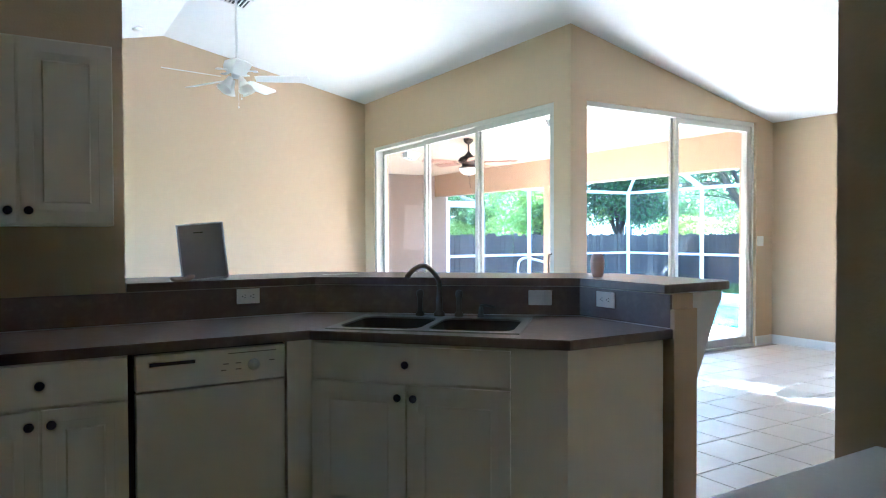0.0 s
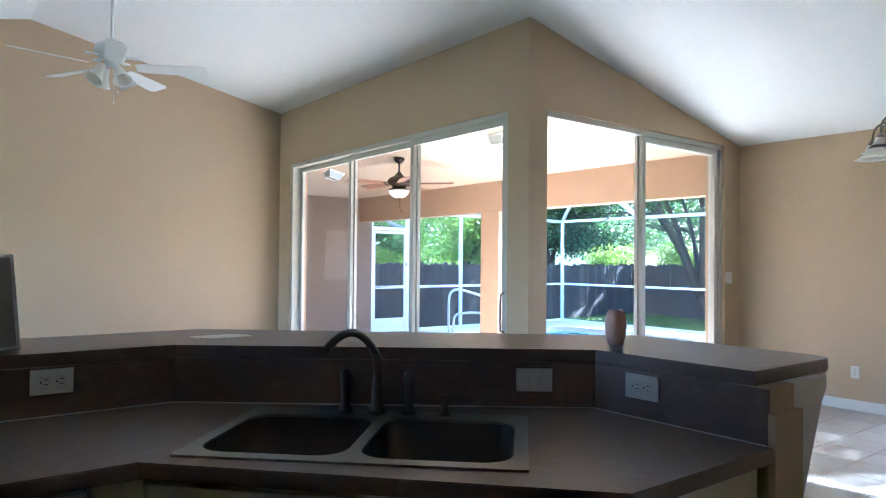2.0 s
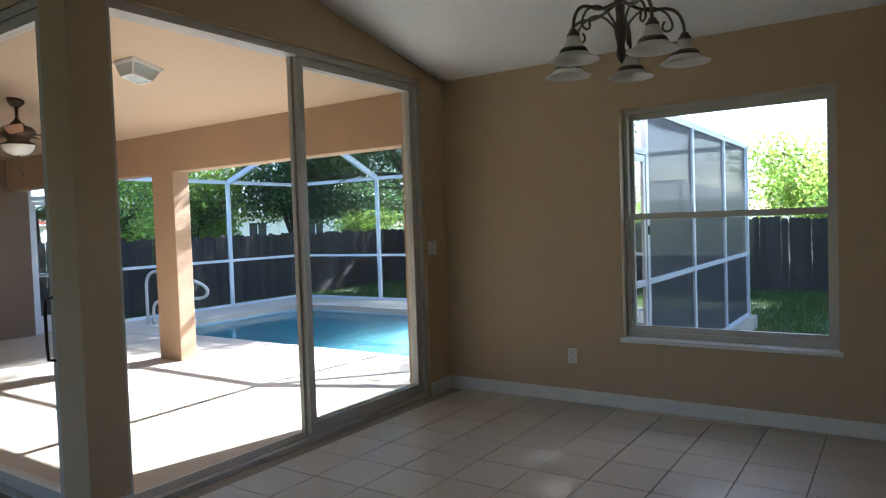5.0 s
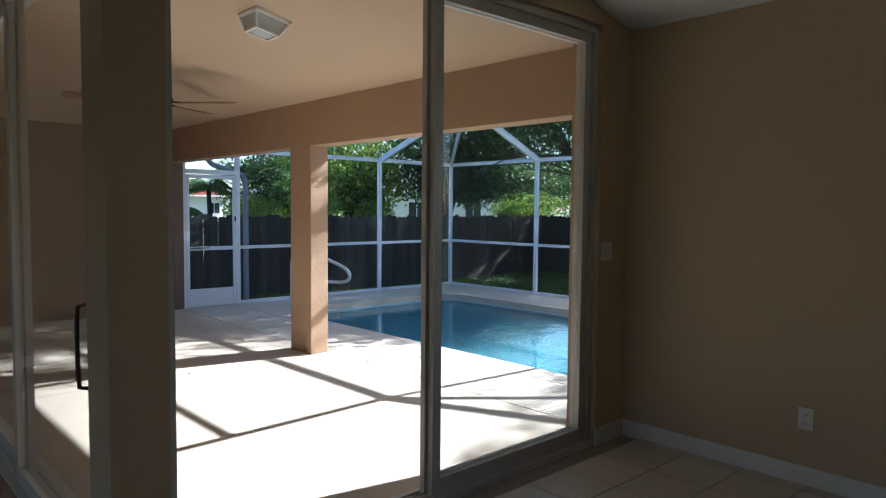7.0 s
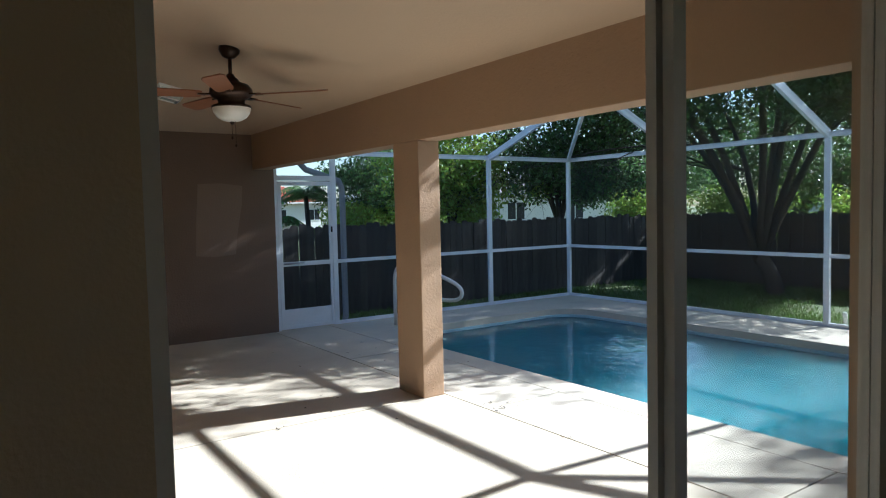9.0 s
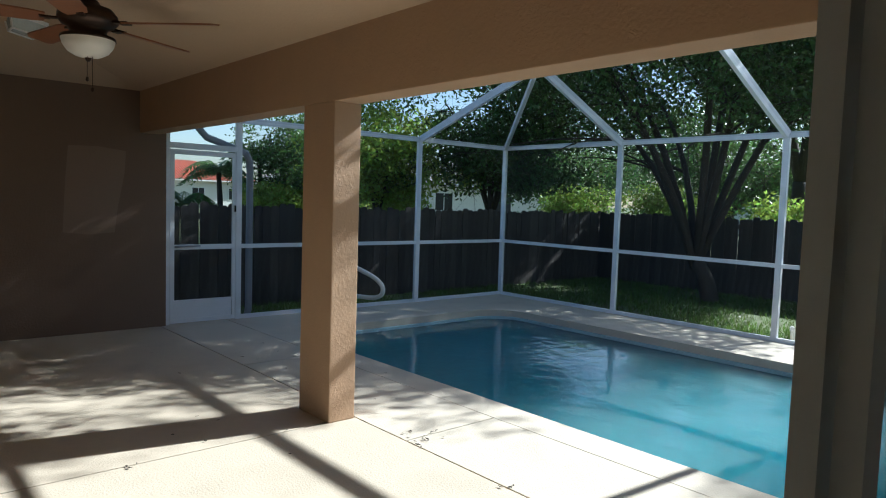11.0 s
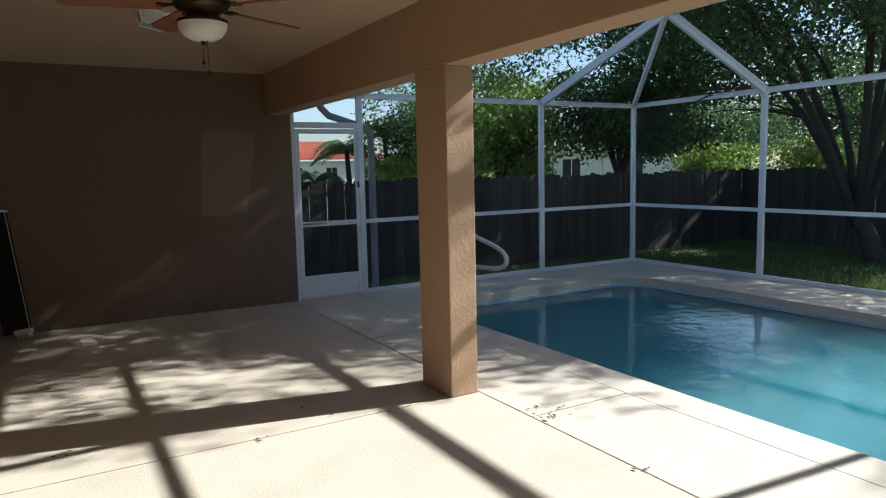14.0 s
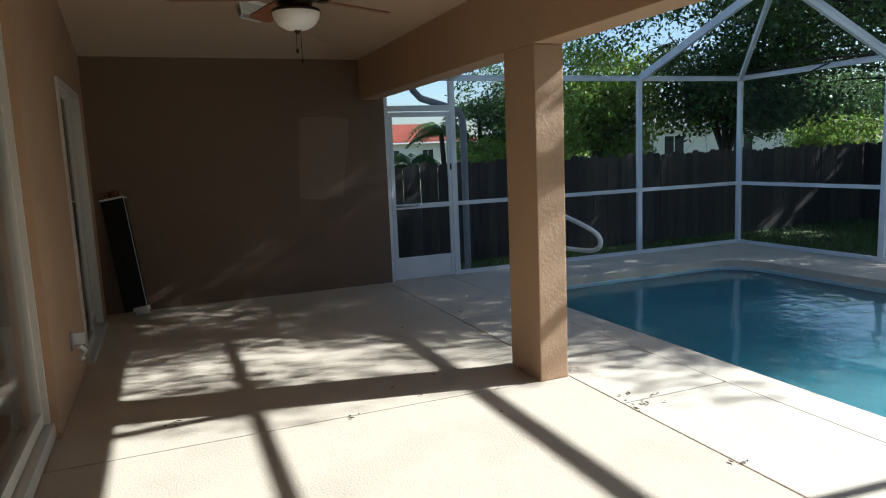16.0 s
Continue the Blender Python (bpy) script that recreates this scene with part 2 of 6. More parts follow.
def knockdown(m, scale=30.0):
    """Adds trowelled stucco marks in loose groups to a material's relief."""
    t = m.node_tree
    n, l = t.nodes, t.links
    bn = [x for x in n if x.type == "BUMP"][0]
    co = n.new("ShaderNodeTexCoord")
    outs = []
    for sc, lo, hi in ((scale, 0.56, 0.60), (2.6, 0.50, 0.60)):
        z, r = n.new("ShaderNodeTexNoise"), n.new("ShaderNodeMapRange")
        z.inputs["Scale"].default_value = sc
        z.inputs["Distortion"].default_value = 1.4
        r.inputs["From Min"].default_value, r.inputs["From Max"].default_value = lo, hi
        l.new(co.outputs["Object"], z.inputs["Vector"])
        l.new(z.outputs["Fac"], r.inputs["Value"])
        outs.append(r.outputs[0])
    mul, add = n.new("ShaderNodeMath"), n.new("ShaderNodeMath")
    mul.operation, add.operation = "MULTIPLY", "MULTIPLY_ADD"
    l.new(outs[0], mul.inputs[0])
    l.new(outs[1], mul.inputs[1])
    l.new(mul.outputs[0], add.inputs[0])
    add.inputs[1].default_value = 0.55
    l.new(bn.inputs["Height"].links[0].from_socket, add.inputs[2])
    l.new(add.outputs[0], bn.inputs["Height"])
    return m


M_WALL = material("tan_wall_paint", (0.53, 0.40, 0.25), 0.75, scale=1.2, amount=0.04, bump=0.12, bump_scale=90)
M_CEIL = material("white_ceiling_paint", (0.82, 0.82, 0.80), 0.85, scale=1.0, amount=0.03, bump=0.25, bump_scale=55)
M_TRIM = material("white_trim_paint", (0.76, 0.75, 0.71), 0.4, scale=3, amount=0.05)
M_STUCCO = material("tan_stucco", (0.42, 0.275, 0.165), 0.9, scale=1.6, amount=0.10, bump=0.32, bump_scale=46, second=(0.345, 0.235, 0.16), second_scale=0.9, second_amount=0.35)
knockdown(M_STUCCO)
# end wall's stucco: the tan darkened for the shade under the patio roof
M_STUCCO_SHADE = material("shaded_stucco", (0.175, 0.118, 0.082), 0.9, scale=1.6, amount=0.10, bump=0.32, bump_scale=46, second=(0.15, 0.10, 0.07), second_scale=0.9, second_amount=0.35)
M_SOFFIT = material("patio_ceiling_paint", (0.52, 0.39, 0.265), 0.85, scale=1.5, amount=0.05, bump=0.3, bump_scale=45)
M_DECK = material("pool_deck_concrete", (0.55, 0.475, 0.37), 0.85, scale=1.1, amount=0.10, bump=0.35, bump_scale=70, second=(0.40, 0.345, 0.28), second_scale=1.7, second_amount=0.35)
# slabs under the roof: tanner than M_DECK and darkened for the shade there
M_DECKIN = material("shaded_deck", (0.51, 0.43, 0.325), 0.85, scale=1.1, amount=0.12, bump=0.35, bump_scale=70, second=(0.38, 0.315, 0.235), second_scale=1.5, second_amount=0.4)
M_TILE = material("cream_floor_tile", (0.56, 0.51, 0.435), 0.32, scale=2.5, amount=0.07, bump=0.05, bump_scale=20, random_shift=0.05)
M_GROUT = material("grey_grout", (0.30, 0.26, 0.22), 0.9, scale=12, amount=0.15)
M_CARPET = material("brown_carpet", (0.30, 0.22, 0.16), 1.0, scale=2, amount=0.12, bump=0.6, bump_scale=240)
M_ALU = material("white_aluminium", (0.56, 0.53, 0.47), 0.38, scale=4, amount=0.06, second=(0.45, 0.43, 0.39), second_scale=5, second_amount=0.3)
M_CAGE = material("white_cage_aluminium", (0.74, 0.75, 0.77), 0.42, scale=3, amount=0.06, second=(0.50, 0.50, 0.48), second_scale=3, second_amount=0.3)
M_SEAL = material("black_rubber_seal", (0.015, 0.014, 0.013), 0.6, scale=9, amount=0.2)
M_GLASS = glass_material("window_glass")
M_SCREEN = screen_material("insect_screen")
M_DENSE = screen_material("dense_screen", 0.92, (0.010, 0.012, 0.022))
M_CAB = material("cream_cabinet_paint", (0.75, 0.695, 0.55), 0.42, scale=2, amount=0.03)
M_COUNTER = material("brown_laminate", (0.155, 0.105, 0.085), 0.36, scale=5, amount=0.22, second=(0.24, 0.17, 0.14), second_scale=22, second_amount=0.4)
M_KNOB = material("black_knob_metal", (0.02, 0.018, 0.016), 0.35, 0.6, scale=20)
M_APPL = material("almond_appliance_enamel", (0.72, 0.66, 0.50), 0.3, scale=3, amount=0.02)
M_STEEL = material("brushed_steel", (0.27, 0.26, 0.25), 0.30, 0.9, scale=4, amount=0.08, stretch=(1, 20, 1))
# sink bowls: the rim's steel with the shade inside them put in its colour
M_BOWL = material("shaded_steel", (0.085, 0.08, 0.075), 0.42, 0.9, scale=5, amount=0.15)
M_NICKEL = material("dull_nickel", (0.15, 0.13, 0.112), 0.35, 0.9, scale=10)
M_PLATE = material("white_switch_plastic", (0.75, 0.73, 0.68), 0.35, scale=8, amount=0.03)
M_SLOT = material("outlet_slot", (0.03, 0.03, 0.03), 0.7)
M_PINK = material("pink_ceramic", (0.72, 0.48, 0.40), 0.45, scale=14, amount=0.10, second=(0.78, 0.60, 0.52), second_scale=9, second_amount=0.5)
M_BROWNM = material("bronze_fan_metal", (0.055, 0.034, 0.024), 0.4, 0.7, scale=14, amount=0.2)
M_BLADE = material("reddish_wood_blade", (0.25, 0.105, 0.05), 0.45, scale=4, amount=0.2, stretch=(1, 6, 1))
M_WHITEP = material("white_fan_enamel", (0.78, 0.78, 0.76), 0.35, scale=6, amount=0.03)
M_FROST = material("frosted_lamp_glass", (0.80, 0.77, 0.70), 0.3, scale=6, amount=0.04)
M_PEWTER = material("antique_pewter", (0.20, 0.17, 0.14), 0.38, 0.85, scale=18, amount=0.25)
M_FENCE = material("weathered_fence_wood", (0.052, 0.044, 0.037), 0.9, scale=3, amount=0.35, bump=0.5, bump_scale=30, stretch=(6, 6, 0.7), random_shift=0.25, second=(0.095, 0.085, 0.074), second_scale=2.4, second_amount=0.4)
M_GRASS = material("lawn_soil", (0.085, 0.11, 0.035), 0.95, scale=0.7, amount=0.3, bump=0.6, bump_scale=18, second=(0.16, 0.13, 0.08), second_scale=0.5, second_amount=0.6)
M_BLADEG = leaf_material("grass_blades", (0.12, 0.19, 0.035), 0.4)
M_LEAF = leaf_material("dark_oak_leaves", (0.075, 0.125, 0.034), 0.6, 0.45)
M_LEAF2 = leaf_material("bright_leaves", (0.25, 0.34, 0.055), 0.4, 0.58)
M_PALM = leaf_material("palm_fronds", (0.11, 0.19, 0.045), 0.4)
M_BARK = material("grey_bark", (0.05, 0.04, 0.032), 0.95, scale=3, amount=0.35, bump=0.9, bump_scale=14)
M_WATER = water_material()
M_POOLTILE = material("pool_plaster", (0.36, 0.50, 0.53), 0.6, scale=2, amount=0.1)
M_REDTILE = material("red_roof_tile", (0.50, 0.15, 0.085), 0.8, scale=1.5, amount=0.2)
M_WHITEWALL = material("white_house_wall", (0.72, 0.70, 0.64), 0.85, scale=0.7, amount=0.06)
M_GREYROOF = material("grey_shingle_roof", (0.22, 0.205, 0.19), 0.9, scale=2, amount=0.2)
M_SPOUT = material("grey_downspout", (0.27, 0.28, 0.31), 0.5, scale=3, amount=0.1)
M_BROWNPANEL = material("dark_stained_panel", (0.09, 0.055, 0.035), 0.6, scale=3, amount=0.2, stretch=(6, 6, 1))
M_PAPER = material("white_paper", (0.75, 0.75, 0.73), 0.8, scale=5, amount=0.03)
M_BLACKMAT = material("black_bristle", (0.008, 0.008, 0.008), 0.9, scale=30, amount=0.4)
M_PVC = material("white_pvc", (0.75, 0.75, 0.73), 0.4, scale=4, amount=0.05)
M_MULCH = material("dark_leaf_litter", (0.06, 0.045, 0.032), 0.95, scale=5, amount=0.4)

# ---- house shell ----
floor_base = solid("floor", cut_box((XW, YS, -0.10), (XE, YL, -0.012)), M_GROUT, "cream ceramic tile floor with grey grout lines", kind="structure")
solid("carpet_floor", cut_box((XW, YL, -0.10), (XL, YN, -0.006)), M_CARPET, "brown carpet floor of the living room", kind="structure")
solid("carpet_floor", prism(bmesh.new(), [(XW, 3.56), (4.0, 3.56), (XL, 4.4), (XL, YL), (XW, YL)], -0.012, -0.005), M_CARPET, "brown carpet floor beside the bar", kind="structure")


def gable_piece(x0, x1, y0, y1, z0):
    """A wall from z0 up to the vaulted ceiling."""
    xs = [x0] + ([RIDGE_X] if x0 < RIDGE_X < x1 else []) + [x1]
    bm = bmesh.new()
    outline = [(x0, z0), (x1, z0)] + [(x, vault(x) + 0.05) for x in reversed(xs)]
    a = [bm.verts.new((x, y0, z)) for x, z in outline]
    b = [bm.verts.new((x, y1, z)) for x, z in outline]
    bm.faces.new(a), bm.faces.new(b[::-1])
    n = len(outline)
    for i in range(n):
        bm.faces.new((a[i], b[i], b[(i + 1) % n], a[(i + 1) % n]))
    bmesh.ops.recalc_face_normals(bm, faces=bm.faces[:])
    return bm


def join_bm(*bms):
    out = bms[0]
    for b in bms[1:]:
        me = bpy.data.meshes.new("tmp")
        b.to_mesh(me)
        b.free()
        out.from_mesh(me)
        bpy.data.meshes.remove(me)
    return out


RS0, RS1, RSH = 5.03, 7.74, 2.655         # right-hand sliding door
LS0, LS1 = 5.35, 9.52                    # long sliding door
WN = (2.12, 3.53, 0.53, 2.245)            # window
SKIN = 0.11                              # inner leaf; the stucco leaf stands outside it

# inner leaves
solid("wall_north", gable_piece(XW, XL, YN, YN + 0.2, -0.1), M_WALL, "tan painted gable wall of the living room", kind="structure")
b = gable_piece(RS0 - 0.001, RS1, YL, YL + SKIN, RSH)
b = join_bm(b, gable_piece(RS1, XE + 0.11, YL, YL + SKIN, -0.1))
solid("wall_nook_north", b, M_WALL, "tan painted wall round the sliding door", kind="structure")
b = cut_box((XL, LS0, RSH), (XL + SKIN, LS1, vault(XL) + 0.04))
box(b, (XL, LS1, -0.1), (XL + SKIN, YN, vault(XL) + 0.04))
solid("wall_living_east", b, M_WALL, "tan painted wall above the long sliding door", kind="structure")
solid("wall_post", cut_box((XL, YL, -0.1), (RS0, LS0, vault(RS0) + 0.08)), M_WALL, "tan painted corner post between sliding doors", kind="structure")
b = cut_box((XE, 0.75, -0.1), (XE + SKIN, WN[0], 2.80))
box(b, (XE, WN[1], -0.1), (XE + SKIN, YL, 2.80))
box(b, (XE, WN[0], -0.1), (XE + SKIN, WN[1], WN[2]))
box(b, (XE, WN[0], WN[3]), (XE + SKIN, WN[1], 2.80))
solid("wall_nook_east", b, M_WALL, "tan painted wall with a white sash window", kind="structure")
solid("wall_nook_south", gable_piece(4.2, XE, 0.55, 0.75, -0.1), M_WALL, "tan painted wall of the dining nook", kind="structure")
solid("wall_hall", cut_box((4.0, YS, -0.1), (4.2, 0.75, 3.55)), M_WALL, "tan painted wall behind the kitchen", kind="structure")
solid("wall_south", gable_piece(XW, 4.0, YS - 0.2, YS, -0.1), M_WALL, "tan painted south wall of the kitchen", kind="structure")
# west wall left open between y 4.4 and 9.2 to let in sky light
b = cut_box((XW - 0.2, YS - 0.2, -0.1), (XW, 4.4, vault(XW) + 0.05))
box(b, (XW - 0.2, 9.2, -0.1), (XW, YN + 0.2, vault(XW) + 0.05))
box(b, (XW - 0.2, 4.4, -0.1), (XW, 9.2, 0.5))
box(b, (XW - 0.2, 4.4, 2.25), (XW, 9.2, vault(XW) + 0.05))
solid("wall_west", b, M_WALL, "tan painted west wall with a wide opening added for daylight", kind="structure")
solid("wall_kitchen", gable_piece(XW, 0.82 + KITCHEN.x, 3.42 + KITCHEN.y, 3.55 + KITCHEN.y, -0.1), M_WALL, "tan painted kitchen wall ending at the bar", kind="structure")

# vaulted ceiling
bm = bmesh.new()
for x0, x1 in ((XW - 0.2, RIDGE_X), (RIDGE_X, XL + SKIN)):
    v = [bm.verts.new(p) for p in ((x0, YS - 0.2, vault(x0)), (x1, YS - 0.2, vault(x1)), (x1, YN + 0.2, vault(x1)), (x0, YN + 0.2, vault(x0)))]
    w = [bm.verts.new(u.co + Vector((0, 0, 0.16))) for u in v]
    bm.faces.new(v[::-1]), bm.faces.new(w)
    for i in range(4):
        bm.faces.new((v[i], v[(i + 1) % 4], w[(i + 1) % 4], w[i]))
x0, x1 = XL + SKIN, XE + 0.2
v = [bm.verts.new(p) for p in ((x0, YS - 0.2, vault(x0)), (x1, YS - 0.2, vault(x1)), (x1, YL + 0.2, vault(x1)), (x0, YL + 0.2, vault(x0)))]
w = [bm.verts.new(u.co + Vector((0, 0, 0.16))) for u in v]
bm.faces.new(v[::-1]), bm.faces.new(w)
for i in range(4):
    bm.faces.new((v[i], v[(i + 1) % 4], w[(i + 1) % 4], w[i]))
solid("ceiling", bm, M_CEIL, "white textured vaulted ceiling", kind="structure")

# stucco leaves
b = cut_box((XL + SKIN, LS0, RSH - 0.02), (XO, LS1 - 0.02, 3.4))
box(b, (XL + SKIN, LS1 - 0.02, -0.3), (XO, 11.10, 3.4))
box(b, (XL + SKIN, 11.10, 2.20), (XO, 12.60, 3.4))
box(b, (XL + SKIN, 12.60, -0.3), (XO, YF, 3.4))
solid("wall_patio_west", b, M_STUCCO, "tan stucco wall with sliding doors to the patio", kind="structure")
b = gable_piece(RS0 + 0.02, RS1 - 0.02, YL + SKIN, YO, RSH - 0.02)
box(b, (RS1 - 0.02, YL + SKIN, -0.3), (XB1, YO, 2.9))
solid("wall_patio_south", b, M_STUCCO, "tan stucco wall round the sliding door", kind="structure")
solid("wall_post_outer", join_bm(cut_box((RS0, YL + SKIN, -0.3), (RS0 + 0.02, YO, 3.3)), cut_box((XL + SKIN, LS0, -0.3), (XO, LS0 + 0.02, 2.6)), cut_box((RS0 - 0.02, LS0 - 0.02, -0.3), (RS0 + 0.0, LS0 + 0.0, -0.2))), M_STUCCO, "tan stucco reveal of the corner post", kind="structure")
solid("wall_far", gable_piece(XO - 0.2, 8.34, YF, YF + 0.22, -0.3), M_STUCCO_SHADE, "stucco end wall of the covered patio, shade in its brown", kind="structure")
M_PATCH = material("paler_stucco", (0.225, 0.158, 0.115), 0.9, scale=2.5, amount=0.10, bump=0.32, bump_scale=46)
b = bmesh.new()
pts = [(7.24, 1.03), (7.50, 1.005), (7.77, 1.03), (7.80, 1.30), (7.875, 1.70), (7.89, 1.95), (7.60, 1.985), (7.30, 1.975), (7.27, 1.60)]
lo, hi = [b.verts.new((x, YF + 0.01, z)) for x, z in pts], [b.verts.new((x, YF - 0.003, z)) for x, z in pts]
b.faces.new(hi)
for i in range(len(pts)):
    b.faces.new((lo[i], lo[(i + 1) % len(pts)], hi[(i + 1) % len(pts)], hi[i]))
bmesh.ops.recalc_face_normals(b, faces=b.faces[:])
solid("wall_patch", b, M_PATCH, "paler patch on the stucco end wall", kind="structure")
b = cut_box((XE + SKIN, 0.4, -0.3), (XB1, WN[0], 2.9))
box(b, (XE + SKIN, WN[1], -0.3), (XB1, YL + SKIN, 2.9))
box(b, (XE + SKIN, WN[0], -0.3), (XB1, WN[1], WN[2] - 0.02))
box(b, (XE + SKIN, WN[0], WN[3] + 0.01), (XB1, WN[1], 2.9))
solid("wall_outer_east", b, M_STUCCO, "tan stucco outer wall", kind="structure")
# bedroom behind the far slider, closed and dark
b = cut_box((XW, 13.0, -0.3), (XL + SKIN, 13.2, 3.4))
box(b, (1.2, YN + 0.2, -0.1), (1.4, 13.0, 3.4))
box(b, (1.2, YN + 0.2, 2.7), (XL + SKIN, 13.0, 2.8))
box(b, (1.2, YN + 0.2, -0.2), (XL + SKIN, 13.0, -0.05))
solid("wall_bedroom", b, M_WALL, "tan painted bedroom walls", kind="structure")

# patio ceiling, beam and column
b = bmesh.new()
hip = lambda x, y: soffit(XB0) + SLOPE * min(XB0 - x, YF - y)          # rises from the beam and from the end wall
xi, xo, yn = XO - 0.05, XB1 - 0.01, YF + XB1 - 0.01 - XB0
for outline in (((xi, YO - 0.06), (xo, YO - 0.06), (xo, yn), (xi, YF + xi - XB0)), ((xo, yn), (xi, yn), (xi, YF + xi - XB0))):
    v = [b.verts.new((x, y, hip(x, y))) for x, y in outline]
    w = [b.verts.new(u.co + Vector((0, 0, 0.08))) for u in v]
    b.faces.new(v[::-1]), b.faces.new(w)
    for i in range(len(v)):
        b.faces.new((v[i], v[(i + 1) % len(v)], w[(i + 1) % len(v)], w[i]))
bmesh.ops.remove_doubles(b, verts=b.verts[:], dist=0.0005)
solid("patio_ceiling", b, M_SOFFIT, "beige textured sloping ceiling of the covered patio, hipped at its end wall", kind="structure")
solid("patio_beam", cut_box((XB0, YO, BEAM_Z), (XB1, YF, soffit(XB1) + 0.06), 0.008), M_STUCCO, "tan stucco beam along the patio edge", kind="structure")
solid("patio_column", cut_box((XB0, 8.99, LZ), (XB1, 9.41, BEAM_Z), 0.008), M_STUCCO, "tan stucco column carrying the patio beam", kind="structure")
# roof over house and patio, with eave
b = bmesh.new()
prism(b, [(XB1 - 0.02, -2), (8.75, -2), (8.75, 13.8), (XB1 - 0.02, 13.8)], 2.62, 2.70)
prism(b, [(8.68, -2), (8.85, -2), (8.85, 13.8), (8.68, 13.8)], 2.45, 2.80)
solid("eave", b, M_TRIM, "white soffit and gutter along the roof edge", kind="structure")
b = bmesh.new()
v = [b.verts.new(p) for p in ((8.8, -2.2, 2.80), (8.8, 15, 2.80), (1.5, 15, 4.6), (1.5, -2.2, 4.6))]
w = [b.verts.new(u.co + Vector((0, 0, 0.15))) for u in v]
b.faces.new(v), b.faces.new(w)
for i in range(4):
    b.faces.new((v[i], v[(i + 1) % 4], w[(i + 1) % 4], w[i]))
solid("roof", b, M_GREYROOF, "grey shingle roof of the house", kind="structure")
b = cut_box((XW - 0.5, -2.2, 4.75), (2.0, 15, 4.85))
box(b, (XW - 0.5, -2.2, 3.0), (XW - 0.4, 15, 4.76))
solid("roof_west", b, M_GREYROOF, "grey shingle roof of the house", kind="structure")

# ---- patio deck with the pool cut out ----
PX0, PX1, PY0, PY1, PR = 9.42, 12.98, 4.75, 12.12, 0.55


def rounded(x0, y0, x1, y1, r, n=7):
    pts = []
    for cx, cy, a0 in ((x1 - r, y1 - r, 0), (x0 + r, y1 - r, 90), (x0 + r, y0 + r, 180), (x1 - r, y0 + r, 270)):
        for i in range(n + 1):
            a = radians(a0 + 90 * i / n)
            pts.append((cx + r * math.cos(a), cy + r * math.sin(a)))
    return pts


def ring_slab(bm, inner, outer, z0, z1):
    n = len(inner)
    vi = [[bm.verts.new((x, y, z)) for x, y in inner] for z in (z0, z1)]
    vo = [[bm.verts.new((x, y, z)) for x, y in outer] for z in (z0, z1)]
    for i in range(n):
        j = (i + 1) % n
        bm.faces.new((vi[1][i], vo[1][i], vo[1][j], vi[1][j]))
        bm.faces.new((vi[0][i], vi[1][i], vi[1][j], vi[0][j]))
        bm.faces.new((vo[0][j], vo[1][j], vo[1][i], vo[0][i]))
    bmesh.ops.recalc_face_normals(bm, faces=bm.faces[:])
    return bm


COP = 0.30
deck = thing("deck", (8.0, 8.0, LZ), "pale concrete pool deck with saw-cut joints", "deck", kind="structure")


def deck_piece(x0, y0, x1, y1, surface=M_DECK):
    g = 0.006
    part("slab", cut_box((x0 + g, y0 + g, -0.34), (x1 - g, y1 - g, LZ), 0.004), surface, deck)


JX = 8.28
deck_piece(XO - 0.1, YO - 0.1, JX, 9.02, M_DECKIN)
deck_piece(XO - 0.1, 9.02, JX, YF + 0.1, M_DECKIN)
deck_piece(JX, CY0 - 0.12, PX0 - COP, 6.0)
deck_piece(JX, 6.0, PX0 - COP, 8.40)
deck_piece(JX, 8.40, PX0 - COP, 10.9)
deck_piece(JX, 10.9, PX0 - COP, CY1 + 0.12)
deck_piece(PX0 - COP, PY1 + COP, 11.2, CY1 + 0.12)
deck_piece(11.2, PY1 + COP, CX + 0.14, CY1 + 0.12)
deck_piece(PX1 + COP, 9.6, CX + 0.14, PY1 + COP)
deck_piece(PX1 + COP, 6.6, CX + 0.14, 9.6)
deck_piece(PX1 + COP, CY0 - 0.12, CX + 0.14, 6.6)
deck_piece(PX0 - COP, CY0 - 0.12, PX1 + COP, PY0 - COP)
solid("deck_bed", ring_slab(bmesh.new(), rounded(PX0 - 0.1, PY0 - 0.1, PX1 + 0.1, PY1 + 0.1, 0.6), rounded(XB1 - 3.2, CY0 - 0.1, CX + 0.12, CY1 + 0.1, 0.02), -0.36, LZ - 0.02), M_MULCH, "dark joint filler under the deck slabs", kind="structure")
pool = thing("pool", (11.2, 8.4, LZ), "rectangular swimming pool full of murky teal water", "pool", kind="structure")
b = bmesh.new()
inner, outer = rounded(PX0, PY0, PX1, PY1, PR), rounded(PX0 - COP - 0.008, PY0 - COP - 0.008, PX1 + COP + 0.008, PY1 + COP + 0.008, 0.02)
ring_slab(b, inner, outer, -0.20, LZ + 0.002)
part("coping", b, M_DECK, pool, "pale bullnose coping")
b = bmesh.new()
ring_slab(b, rounded(PX0 + 0.05, PY0 + 0.05, PX1 - 0.05, PY1 - 0.05, PR - 0.05), rounded(PX0 + 0.2 - 0.25, PY0 - 0.05, PX1 + 0.05, PY1 + 0.05, PR + 0.05), -1.5, -0.19)
part("basin", b, M_POOLTILE, pool)
b = bmesh.new()
prism(b, rounded(PX0 + 0.051, PY0 + 0.051, PX1 - 0.051, PY1 - 0.051, PR - 0.051), -1.5, -0.225)
part("water", b, M_WATER, pool, "rippled teal water reflecting the trees")

